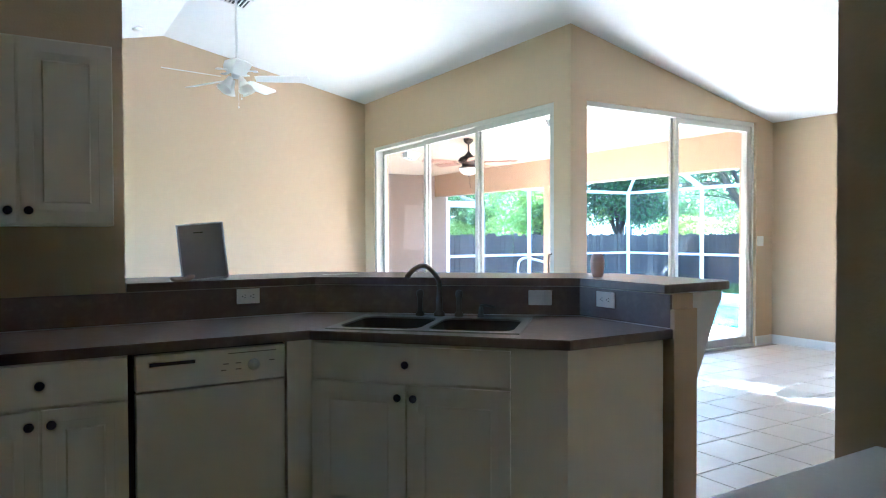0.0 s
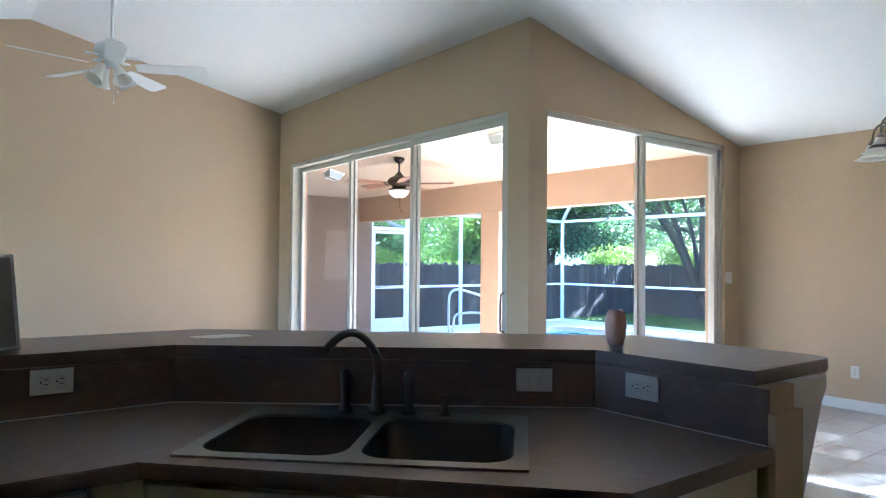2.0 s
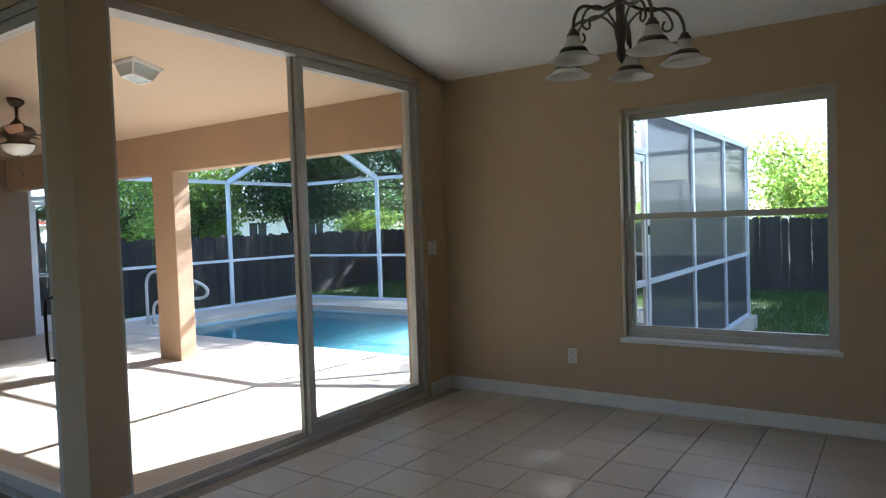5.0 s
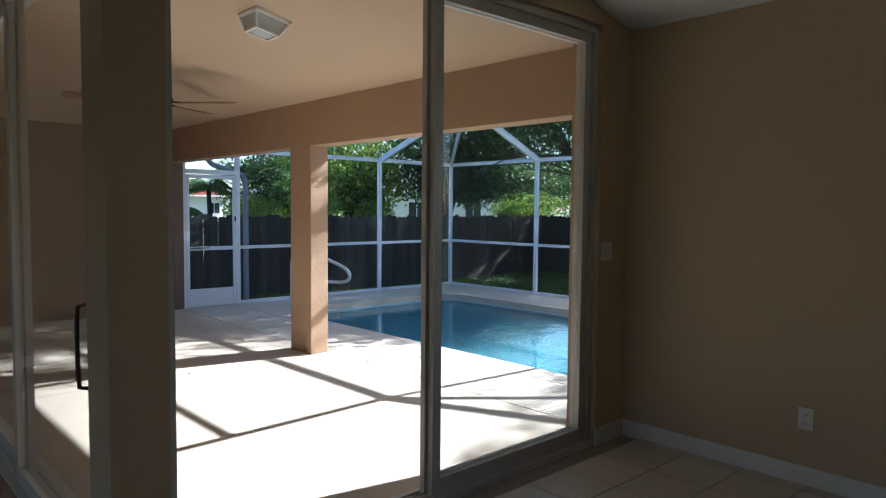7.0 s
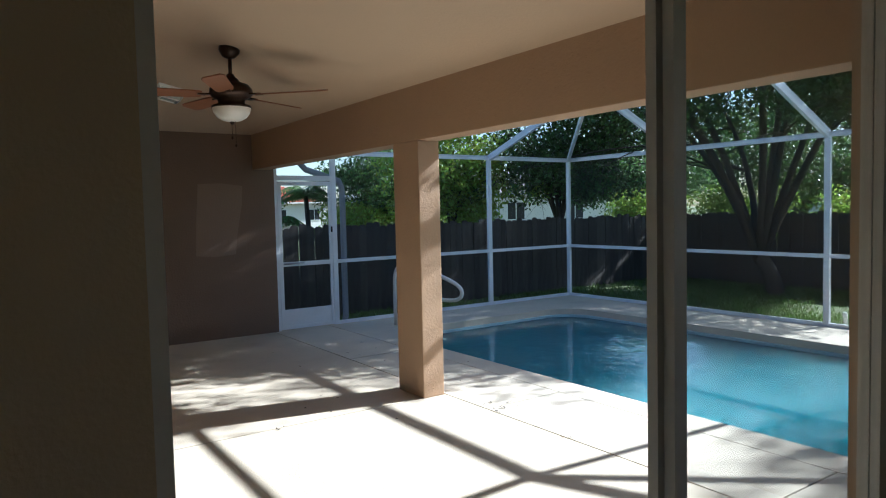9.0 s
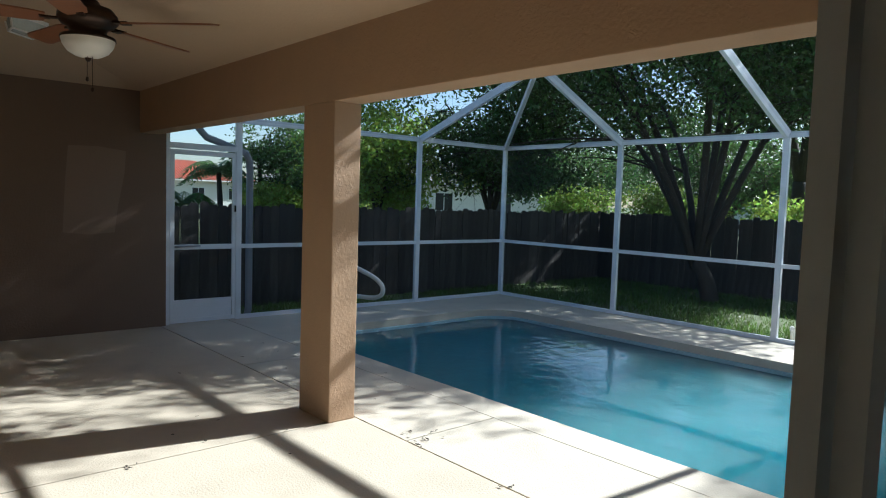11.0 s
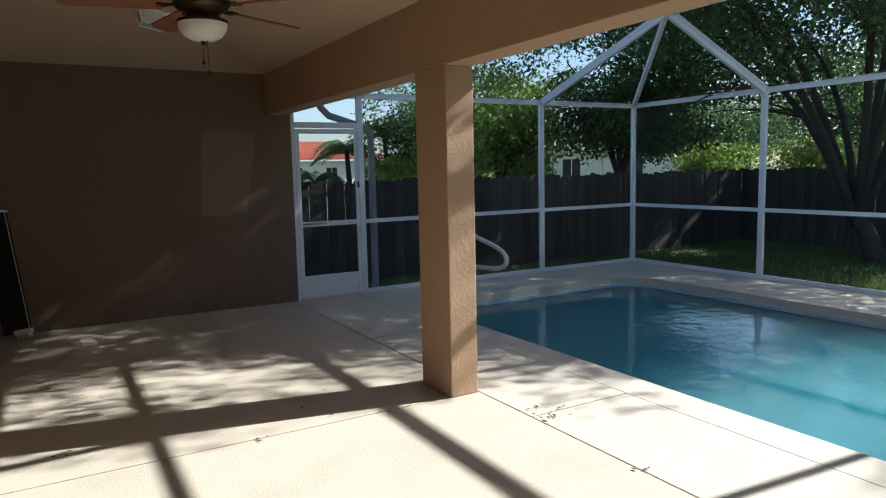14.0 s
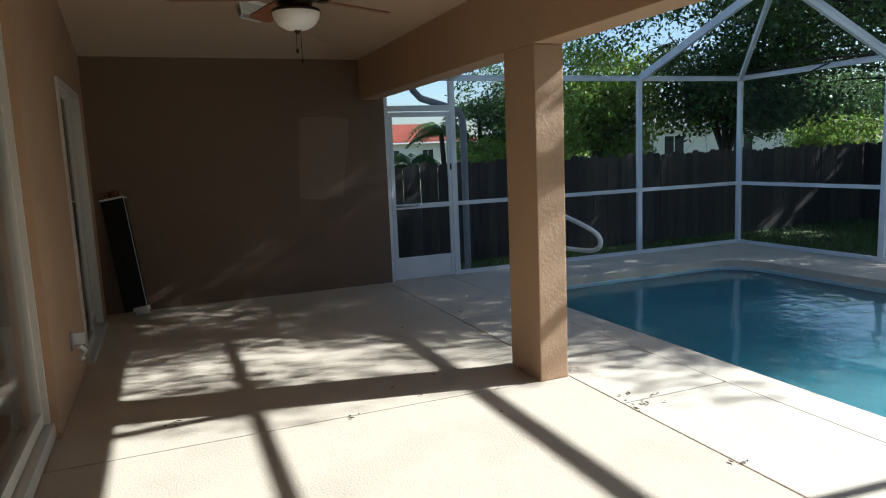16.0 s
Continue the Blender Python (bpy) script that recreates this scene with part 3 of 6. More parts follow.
# ---- lawn ----
b = bmesh.new()
xs = [-600, -200, -60, XO - 0.4, CX + 0.1, 60, 200, 600]
ys = [-600, -200, -60, CY0 - 0.08, CY1 + 0.08, 60, 200, 600]
gv = [[b.verts.new((x, y, GZ)) for y in ys] for x in xs]
for i in range(len(xs) - 1):
    for j in range(len(ys) - 1):
        if not (i == 3 and j == 3):
            b.faces.new((gv[i][j], gv[i + 1][j], gv[i + 1][j + 1], gv[i][j + 1]))
solid("ground", b, M_GRASS, "grass lawn with bare patches reaching to the distance", kind="structure")

# ---- sliding doors and window ----
def slider_panel(parent, p, q, z0, z1, stile=0.055, depth=0.035, name="panel"):
    """A glazed sliding panel standing on the line p-q."""
    p, q = Vector((*p, 0)), Vector((*q, 0))
    d = (q - p).normalized()
    up = Vector((0, 0, 1))
    b = bmesh.new()
    nrm = d.cross(up)
    beam(b, p + d * stile / 2 + up * z0, p + d * stile / 2 + up * z1, stile, depth, up=nrm)
    beam(b, q - d * stile / 2 + up * z0, q - d * stile / 2 + up * z1, stile, depth, up=nrm)
    beam(b, p + d * stile + up * (z0 + 0.04), q - d * stile + up * (z0 + 0.04), depth, 0.08)
    beam(b, p + d * stile + up * (z1 - 0.03), q - d * stile + up * (z1 - 0.03), depth, 0.06)
    bmesh.ops.recalc_face_normals(b, faces=b.faces[:])
    pan = part(name, b, M_ALU, parent)
    g = bmesh.new()
    beam(g, p + d * stile + up * (z0 + z1) / 2, q - d * stile + up * (z0 + z1) / 2, 0.006, z1 - z0 - 0.14)
    bmesh.ops.recalc_face_normals(g, faces=g.faces[:])
    gl = part("pane", g, M_GLASS, pan)
    gl.visible_shadow = False
    s = bmesh.new()
    beam(s, p + d * (stile + 0.004) + up * (z0 + 0.08), p + d * (stile + 0.004) + up * (z1 - 0.06), 0.008, depth * 0.6, up=nrm)
    part("seal", s, M_SEAL, pan)
    return pan


# two-panel door of the nook, its near leaf slid open behind the other
door = thing("sliding_door", ((RS0 + RS1) / 2, YL + 0.1, LZ), "white aluminium sliding glass door standing half open", "sliding door")
FY0, FY1 = YL + 0.035, YL + 0.17
b = cut_box((RS0, FY0, RSH - 0.05), (RS1, FY1, RSH + 0.01))
box(b, (RS0, FY0, -0.04), (RS0 + 0.035, FY1, RSH - 0.05))
box(b, (RS1 - 0.035, FY0, -0.04), (RS1, FY1, RSH - 0.05))
part("door_frame", b, M_ALU, door)
b = cut_box((RS0, FY0 - 0.02, -0.08), (RS1, FY1 + 0.03, 0.012))
for yy in (FY0 + 0.03, FY0 + 0.075, FY0 + 0.11):
    box(b, (RS0 + 0.04, yy - 0.004, 0.012), (RS1 - 0.04, yy + 0.004, 0.028))
part("track", b, M_ALU, door, "grey aluminium floor track")
slider_panel(door, (6.37, FY0 + 0.085), (RS1 - 0.035, FY0 + 0.085), 0.02, RSH - 0.05)
slider_panel(door, (6.385, FY0 + 0.04), (RS1 - 0.045, FY0 + 0.04), 0.02, RSH - 0.05)

# long three-panel door of the living room
ldoor = thing("sliding_door", (XL + 0.1, (LS0 + LS1) / 2, LZ), "white aluminium three-panel sliding glass door, closed", "sliding door")
FX0, FX1 = XL + 0.012, XL + 0.19
b = cut_box((FX0, LS0, RSH - 0.05), (FX1, LS1, RSH + 0.01))
box(b, (FX0, LS0, -0.04), (FX1, LS0 + 0.035, RSH - 0.05))
box(b, (FX0, LS1 - 0.055, -0.04), (FX1, LS1, RSH - 0.05))
part("door_frame", b, M_ALU, ldoor)
b = cut_box((FX0 - 0.02, LS0, -0.08), (FX1 + 0.02, LS1, 0.012))
for xx in (FX0 + 0.03, FX0 + 0.08, FX0 + 0.13):
    box(b, (xx - 0.004, LS0 + 0.04, 0.012), (xx + 0.004, LS1 - 0.06, 0.028))
part("track", b, M_ALU, ldoor, "grey aluminium floor track")
p1 = slider_panel(ldoor, (FX0 + 0.03, LS0 + 0.035), (FX0 + 0.03, 6.80), 0.02, RSH - 0.05)
slider_panel(ldoor, (FX0 + 0.08, 6.74), (FX0 + 0.08, 8.12), 0.02, RSH - 0.05)
slider_panel(ldoor, (FX0 + 0.13, 8.06), (FX0 + 0.13, LS1 - 0.055), 0.02, RSH - 0.05)
b = tube(bmesh.new(), [(FX0 + 0.016, 5.412, 1.13), (FX0 - 0.025, 5.412, 1.12), (FX0 - 0.03, 5.412, 1.05), (FX0 - 0.03, 5.412, 0.88), (FX0 - 0.025, 5.412, 0.81), (FX0 + 0.016, 5.412, 0.80)], 0.009, 8)
part("door_handle", b, M_BROWNPANEL, p1, "dark wooden pull handle")

# far bedroom door on the patio
bdoor = thing("sliding_door", (XO - 0.08, 11.85, LZ), "white aluminium sliding door to a dark bedroom", "sliding door")
b = cut_box((XO - 0.10, 11.10, 2.14), (XO + 0.02, 12.60, 2.20))
box(b, (XO - 0.10, 11.10, -0.05), (XO + 0.02, 11.14, 2.14))
box(b, (XO - 0.10, 12.56, -0.05), (XO + 0.02, 12.60, 2.14))
box(b, (XO - 0.10, 11.10, -0.10), (XO + 0.05, 12.60, -0.05))
part("door_frame", b, M_ALU, bdoor)
slider_panel(bdoor, (XO - 0.02, 11.14), (XO - 0.02, 11.90), -0.05, 2.14)
slider_panel(bdoor, (XO - 0.06, 11.85), (XO - 0.06, 12.56), -0.05, 2.14)

# single-hung window of the nook
win = thing("window_1", (XE + 0.1, (WN[0] + WN[1]) / 2, WN[2]), "white single-hung window with two sashes and a marble sill", "window", kind="structure")
wx = XE + 0.10
b = cut_box((wx - 0.02, WN[0], WN[3] - 0.035), (wx + 0.07, WN[1], WN[3]))
box(b, (wx - 0.02, WN[0], WN[2]), (wx + 0.07, WN[0] + 0.035, WN[3] - 0.035))
box(b, (wx - 0.02, WN[1] - 0.035, WN[2]), (wx + 0.07, WN[1], WN[3] - 0.035))
box(b, (wx - 0.02, WN[0] + 0.035, WN[2]), (wx + 0.07, WN[1] - 0.035, WN[2] + 0.045))
part("window_frame", b, M_ALU, win)
for z0, z1, xo in ((WN[2] + 0.045, 1.46, 0.0), (1.42, WN[3] - 0.035, 0.035)):
    b = bmesh.new()
    y0, y1 = WN[0] + 0.035, WN[1] - 0.035
    box(b, (wx + xo, y0, z0), (wx + xo + 0.03, y1, z0 + 0.045))
    box(b, (wx + xo, y0, z1 - 0.04), (wx + xo + 0.03, y1, z1))
    box(b, (wx + xo, y0, z0 + 0.045), (wx + xo + 0.03, y0 + 0.03, z1 - 0.04))
    box(b, (wx + xo, y1 - 0.03, z0 + 0.045), (wx + xo + 0.03, y1, z1 - 0.04))
    sash = part("sash", b, M_ALU, win)
    g = part("pane", cut_box((wx + xo + 0.012, y0 + 0.03, z0 + 0.045), (wx + xo + 0.018, y1 - 0.03, z1 - 0.04)), M_GLASS, sash)
    g.visible_shadow = False
# half screen added to weaken the sun patch on the nook floor
net_b = bmesh.new()
net_b.faces.new([net_b.verts.new((wx + 0.05, y, z)) for y, z in ((WN[0] + 0.035, WN[2] + 0.045), (WN[1] - 0.035, WN[2] + 0.045), (WN[1] - 0.035, 1.44), (WN[0] + 0.035, 1.44))])
part("screen", net_b, screen_material("sun_dimming_screen", 0.42), win, "grey half screen added over the lower sash to dim the sun")
part("window_sill", cut_box((XE - 0.03, WN[0] - 0.02, WN[2] - 0.025), (wx - 0.02, WN[1] + 0.02, WN[2] + 0.004), 0.004), M_TRIM, win, "white marble sill")

# wide unseen window added in the living room's west wall to brighten the rooms
win = thing("window_2", (XW - 0.1, 6.8, 0.5), "unseen three-pane white aluminium window, added for daylight", "window", kind="structure")
b = cut_box((XW - 0.14, 4.4, 0.5), (XW - 0.06, 9.2, 0.55))
box(b, (XW - 0.14, 4.4, 2.20), (XW - 0.06, 9.2, 2.25))
for y in (4.4, 5.98, 7.56, 9.14):
    box(b, (XW - 0.14, y, 0.55), (XW - 0.06, y + 0.06, 2.20))
part("window_frame", b, M_ALU, win)
for y in (4.46, 6.04, 7.62):
    part("pane", cut_box((XW - 0.103, y, 0.55), (XW - 0.097, y + 1.52, 2.20)), M_GLASS, win).visible_shadow = False

# baseboards
def baseboard(p, q, side):
    """A moulded skirting board along p-q; side is the unit vector into the room."""
    b = bmesh.new()
    (x0, y0), (x1, y1) = p, q
    sx, sy = side
    for t, z0, z1 in ((0.014, -0.012, 0.085), (0.009, 0.085, 0.10)):
        a = (min(x0, x1, x0 + sx * t, x1 + sx * t), min(y0, y1, y0 + sy * t, y1 + sy * t), z0)
        c = (max(x0, x1, x0 + sx * t, x1 + sx * t), max(y0, y1, y0 + sy * t, y1 + sy * t), z1)
        box(b, a, c)
    solid("baseboard", b, M_TRIM, "white painted baseboard", kind="structure")


baseboard((XE, 0.75), (XE, YL), (-1, 0))
baseboard((RS1, YL), (XE - 0.015, YL), (0, -1))
baseboard((4.2, 0.75), (XE - 0.015, 0.75), (0, 1))
baseboard((XW, YN), (XL, YN), (0, -1))
baseboard((XL - 0.0, YL), (RS0, YL), (0, -1))
baseboard((XL, YL), (XL, LS0), (-1, 0))
baseboard((XL, LS1), (XL, YN - 0.015), (-1, 0))

# ---- kitchen bar ----
ORIGIN = KITCHEN
A0, A1, A2, A3 = (0.82, 3.42), (1.75, 3.42), (2.84, 2.53), (2.84, 1.95)   # splash line


def offset_line(pts, d):
    """The polyline pts moved sideways by d to its left."""
    out = []
    n = len(pts)
    for i, p in enumerate(pts):
        ns = []
        for a, c in ((i - 1, i), (i, i + 1)):
            if 0 <= a and c < n:
                v = Vector((pts[c][0] - pts[a][0], pts[c][1] - pts[a][1])).normalized()
                ns.append(Vector((-v.y, v.x)))
        m = sum(ns, Vector((0, 0)))
        m = m / m.length_squared * (1 if len(ns) == 1 else 2) if len(ns) == 2 else ns[0]
        if len(ns) == 2:
            m = (ns[0] + ns[1]) / (1 + ns[0].dot(ns[1]))
        out.append((p[0] + m.x * d, p[1] + m.y * d))
    return out


splash = [(-2.0, 3.42), A1, A2, A3]
wall_line = [A0, A1, A2, A3]
b = prism(bmesh.new(), wall_line + offset_line(wall_line, 0.13)[::-1], -0.012, 1.065)
solid("wall_bar", b, M_WALL, "tan painted half wall carrying the bar top", kind="structure")
counter_line = [(-2.0, 2.76), (1.475, 2.76), (2.235, 1.935), (2.82, 1.935)]
# laminate splash
b = prism(bmesh.new(), offset_line(splash, -0.004) + offset_line(splash, -0.018)[::-1], 0.90, 1.062)
splash_ob = solid("backsplash", b, M_COUNTER, "brown laminate backsplash with a pale caulk line", "backsplash")
b = prism(bmesh.new(), offset_line(splash, -0.018)[:4] + offset_line(splash, -0.022)[::-1], 0.914, 0.9175)
part("caulk", b, M_PLATE, splash_ob, "pale caulk line")
# bar top
bi = offset_line([(0.825, 3.42), A1, A2, (2.84, 1.985)], -0.012)
outer_bar = [(3.25, 1.985), (3.285, 1.995), (3.31, 2.02), (3.32, 2.055), (3.32, 2.72), (1.98, 3.88), (0.825, 3.88)]
bar_ob = solid("bar_top", prism(bmesh.new(), bi + outer_bar, 1.065, 1.105, 0.004), M_COUNTER, "brown laminate raised bar top, angled round the sink", "bar top")
b = bmesh.new()
for p, q in zip(outer_bar, outer_bar[1:]):
    beam(b, (*p, 1.084), (*q, 1.084), 0.003, 0.030)
beam(b, (*bi[-1], 1.084), (*outer_bar[0], 1.084), 0.003, 0.030)
for p, q in zip(bi, bi[1:]):
    beam(b, (*p, 1.084), (*q, 1.084), 0.003, 0.030)
bmesh.ops.recalc_face_normals(b, faces=b.faces[:])
part("edge_band", b, M_COUNTER, bar_ob, "brown laminate edge strip")
# corbel at the end
b = bmesh.new()
pts = [(2.97, 1.063), (3.18, 1.063), (3.18, 1.03), (3.15, 0.99), (3.00, 0.66), (2.97, 0.66)]
va = [b.verts.new((x, 1.955, z)) for x, z in pts]
vb = [b.verts.new((x, 2.02, z)) for x, z in pts]
b.faces.new(va), b.faces.new(vb[::-1])
for i in range(len(pts)):
    b.faces.new((va[i], vb[i], vb[(i + 1) % len(pts)], va[(i + 1) % len(pts)]))
bmesh.ops.recalc_face_normals(b, faces=b.faces[:])
solid("corbel", b, M_TRIM, "white painted wooden bracket under the bar top", "bracket")
b = cut_box((2.82, 1.925, -0.012), (2.97, 1.948, 1.00), 0.003)
solid("end_trim", b, M_WALL, "tan end trim of the bar wall", kind="structure")

# sink frame of axes: u along the front, v to the back
su = Vector((0.715, -0.70, 0)).normalized()
sv = Vector((-su.y, su.x, 0))
so = Vector((1.546, 2.762, 0.914))
SW, SD = 0.86, 0.55


def sink_m(u, v, z=0.0):
    return so + su * u + sv * v + Vector((0, 0, z))


# worktop with the sink cut out: four pieces of one slab joined round the hole
b = bmesh.new()
c0, c1, c2, c3 = [(counter_line[i]) for i in range(4)]
s0, s1, s2, s3 = [tuple(p) for p in offset_line(splash, -0.018)]
h = [sink_m(0.03, 0.03), sink_m(SW - 0.03, 0.03), sink_m(SW - 0.03, SD - 0.03), sink_m(0.03, SD - 0.03)]
hp = [(p.x, p.y) for p in h]
polys = [[c0, c1, hp[0], hp[3], s1, s0], [c1, c2, hp[1], hp[0]], [c2, c3, s3, s2, hp[2], hp[1]], [hp[3], hp[2], s2, s1]]
for poly in polys:
    f = [b.verts.new((x, y, 0.914)) for x, y in poly]
    b.faces.new(f)
    g = [b.verts.new((x, y, 0.874)) for x, y in poly]
    b.faces.new(g[::-1])
for chain in ([c0, c1, c2, c3, s3],):
    for p, q in zip(chain, chain[1:]):
        b.faces.new([b.verts.new((p[0], p[1], 0.874)), b.verts.new((q[0], q[1], 0.874)), b.verts.new((q[0], q[1], 0.914)), b.verts.new((p[0], p[1], 0.914))])
bmesh.ops.remove_doubles(b, verts=b.verts[:], dist=0.0005)
bmesh.ops.recalc_face_normals(b, faces=b.faces[:])
top_ob = solid("worktop", b, M_COUNTER, "brown laminate kitchen worktop with an angled corner", "worktop")
b = bmesh.new()
for p, q in zip(counter_line, counter_line[1:]):
    beam(b, (*p, 0.893), (*q, 0.893), 0.003, 0.034)
bmesh.ops.recalc_face_normals(b, faces=b.faces[:])
part("edge_band", b, M_COUNTER, top_ob, "brown laminate edge strip")


def oriented(fn, u, v):
    """A bmesh made in sink axes by fn, laid into the world."""
    b = fn()
    m = Matrix((( su.x, sv.x, 0, so.x), (su.y, sv.y, 0, so.y), (0, 0, 1, so.z), (0, 0, 0, 1)))
    return turned(b, m)


sink = thing("kitchen_sink", (so.x, so.y, so.z), "stainless steel double-bowl drop-in sink", "sink")


def rim():
    b = bmesh.new()
    z = 0.006
    cells = [(0, 0, SW, 0.055), (0, SD - 0.10, SW, SD), (0, 0.055, 0.045, SD - 0.10), (SW - 0.045, 0.055, SW, SD - 0.10), (SW / 2 - 0.02, 0.055, SW / 2 + 0.02, SD - 0.10)]
    for u0, u1, a0, a1 in ((0.034, SW / 2 - 0.015, 0.0, SW / 2), (SW / 2 + 0.015, SW - 0.034, SW / 2, SW)):
        ring_slab(b, rounded(u0 + 0.002, 0.042, u1 - 0.002, SD - 0.092, 0.075, 5), rounded(a0, 0, a1, SD, 0.004, 5), -0.002, z)
    return b


part("rim", oriented(rim, 0, 0), M_STEEL, sink)


def bowl(u0, u1):
    def make():
        b = bmesh.new()
        top = rounded(u0, 0.04, u1, SD - 0.09, 0.075, 6)
        bot = rounded(u0 + 0.03, 0.08, u1 - 0.03, SD - 0.125, 0.06, 6)
        a = [b.verts.new((x, y, 0.004)) for x, y in top]
        c = [b.verts.new((x, y, -0.19)) for x, y in bot]
        n = len(a)
        for i in range(n):
            b.faces.new((a[i], a[(i + 1) % n], c[(i + 1) % n], c[i])).smooth = True
        b.faces.new(c)
        return b
    return make


part("bowl", oriented(bowl(0.034, SW / 2 - 0.015), 0, 0), M_BOWL, sink)
part("bowl", oriented(bowl(SW / 2 + 0.015, SW - 0.034), 0, 0), M_BOWL, sink)
faucet = thing("faucet", tuple(sink_m(0.42, SD - 0.05, 0.006)), "dull nickel gooseneck kitchen faucet with side levers", "faucet")
base = sink_m(0.40, SD - 0.045)
b = bmesh.new()
lathe(b, [(0.0, 0.0), (0.03, 0.004), (0.026, 0.02), (0.017, 0.03), (0.016, 0.09), (0.013, 0.10), (0.013, 0.13)], base + Vector((0, 0, 0.006)), 16)
tip = base - sv * 0.17 - su * 0.12
tube(b, [base + Vector((0, 0, 0.10)), base + Vector((0, 0, 0.18))] + arc(base + Vector((0, 0, 0.18)), base + (tip - base) * 0.45 + Vector((0, 0, 0.33)), tip + Vector((0, 0, 0.21)), 12)[1:], 0.0125, 12)
part("spout", b, M_NICKEL, faucet)
for k, (uu, hh) in enumerate(((0.30, 0.11), (0.50, 0.11))):
    p = sink_m(uu, SD - 0.045)
    b = lathe(bmesh.new(), [(0.0, 0.0), (0.024, 0.004), (0.02, 0.02), (0.012, 0.03), (0.013, hh - 0.02), (0.019, hh), (0.015, hh + 0.02), (0.0, hh + 0.025)], p + Vector((0, 0, 0.006)), 14)
    part("lever", b, M_NICKEL, faucet)
p = sink_m(0.61, SD - 0.045)
b = lathe(bmesh.new(), [(0.0, 0.0), (0.018, 0.003), (0.012, 0.02), (0.009, 0.05), (0.0, 0.052)], p + Vector((0, 0, 0.006)), 12)
tube(b, [p + Vector((0, 0, 0.05)), p + Vector((0, 0, 0.066)), p + Vector((0, 0, 0.07)) - sv * 0.02 + su * 0.03, p + Vector((0, 0, 0.062)) + su * 0.075 - sv * 0.04], 0.006, 8)
solid("soap_dispenser", b, M_NICKEL, "dull nickel soap pump beside the faucet", "soap dispenser")

# ---- kitchen cabinets ----
def frame_door(parent, p, q, z0, z1, out, name="door", inset=0.05):
    """A raised-panel cabinet door between p and q (plan points), its face turned to out."""
    p, q, o = Vector((*p, 0)), Vector((*q, 0)), Vector((*out, 0))
    d = (q - p).normalized()
    w = (q - p).length
    b = bmesh.new()
    box(b, (0.0035, 0, z0 + 0.003), (w - 0.0035, 0.018, z1 - 0.003), 0.003)
    if z1 - z0 > 0.25:
        x0, x1, y0, y1 = inset, w - inset, z0 + inset, z1 - inset
        ring = [(0.0, 0.0185), (0.010, 0.012), (0.018, 0.012), (0.036, 0.021)]
        loops = [[b.verts.new((x, h, z)) for x, z in ((x0 + e, y0 + e), (x1 - e, y0 + e), (x1 - e, y1 - e), (x0 + e, y1 - e))] for e, h in ring]
        for a, c in zip(loops, loops[1:]):
            for i in range(4):
                b.faces.new((a[i], a[(i + 1) % 4], c[(i + 1) % 4], c[i]))
        b.faces.new(loops[-1])
    m = Matrix(((d.x, o.x, 0, p.x), (d.y, o.y, 0, p.y), (0, 0, 1, 0), (0, 0, 0, 1)))
    turned(b, m)
    bmesh.ops.recalc_face_normals(b, faces=b.faces[:])
    return part(name, b, M_CAB, parent)


def knob(parent, at, out):
    b = lathe(bmesh.new(), [(0.0, 0.0), (0.008, 0.0), (0.007, 0.012), (0.016, 0.016), (0.017, 0.022), (0.012, 0.027), (0.0, 0.028)], at, 14, axis=(*out, 0))
    part("knob", b, M_KNOB, parent, "round black knob")


def base_cabinet(x0, x1, y=2.79):
    c = thing("base_cabinet", ((x0 + x1) / 2, y + 0.28, 0), "cream painted base cabinet with a drawer over two doors", "cabinet", "kitchen base cabinets")
    part("body", cut_box((x0, y, 0.10), (x1, 3.38, 0.87)), M_CAB, c)
    part("plinth", cut_box((x0, y + 0.06, -0.012), (x1, 3.3, 0.10)), M_SEAL, c)
    xm = (x0 + x1) / 2
    dr = frame_door(c, (x0, y), (x1, y), 0.705, 0.866, (0, -1), "drawer")
    knob(dr, (xm, y - 0.016, 0.79), (0, -1))
    for a, e, k in ((x0, xm, xm - 0.035), (xm, x1, xm + 0.035)):
        dd = frame_door(c, (a, y), (e, y), 0.115, 0.70, (0, -1))
        knob(dd, (k, y - 0.016, 0.645), (0, -1))
    return c


base_cabinet(0.17, 0.755)
base_cabinet(-0.60, 0.165)
base_cabinet(-1.40, -0.605)

dw = thing("dishwasher", (1.07, 3.1, 0), "almond enamel built-in dishwasher with a dial and vent grille", "dishwasher")
part("body", cut_box((0.775, 2.81, 0.05), (1.375, 3.36, 0.865)), M_SEAL, dw)
part("door", cut_box((0.78, 2.775, 0.13), (1.37, 2.81, 0.715), 0.006), M_APPL, dw)
panel = part("control_panel", cut_box((0.78, 2.768, 0.722), (1.37, 2.81, 0.862), 0.006), M_APPL, dw)
part("dial", lathe(bmesh.new(), [(0.0, 0.0), (0.024, 0.0), (0.022, 0.010), (0.012, 0.012), (0.010, 0.022), (0.0, 0.022)], (1.235, 2.768, 0.79), 20, axis=(0, -1, 0)), M_APPL, panel, "almond rotary dial")
part("vent_grille", cut_box((0.83, 2.765, 0.818), (1.00, 2.769, 0.832)), M_SLOT, panel, "black vent slot")
b = cut_box((1.13, 2.7655, 0.842), (1.33, 2.7675, 0.845))
for xx, zz in ((1.10, 0.775), (1.11, 0.80), (1.16, 0.80), (1.16, 0.775), (1.30, 0.80)):
    box(b, (xx, 2.766, zz), (xx + 0.022, 2.7675, zz + 0.004))
part("markings", b, M_PEWTER, panel)
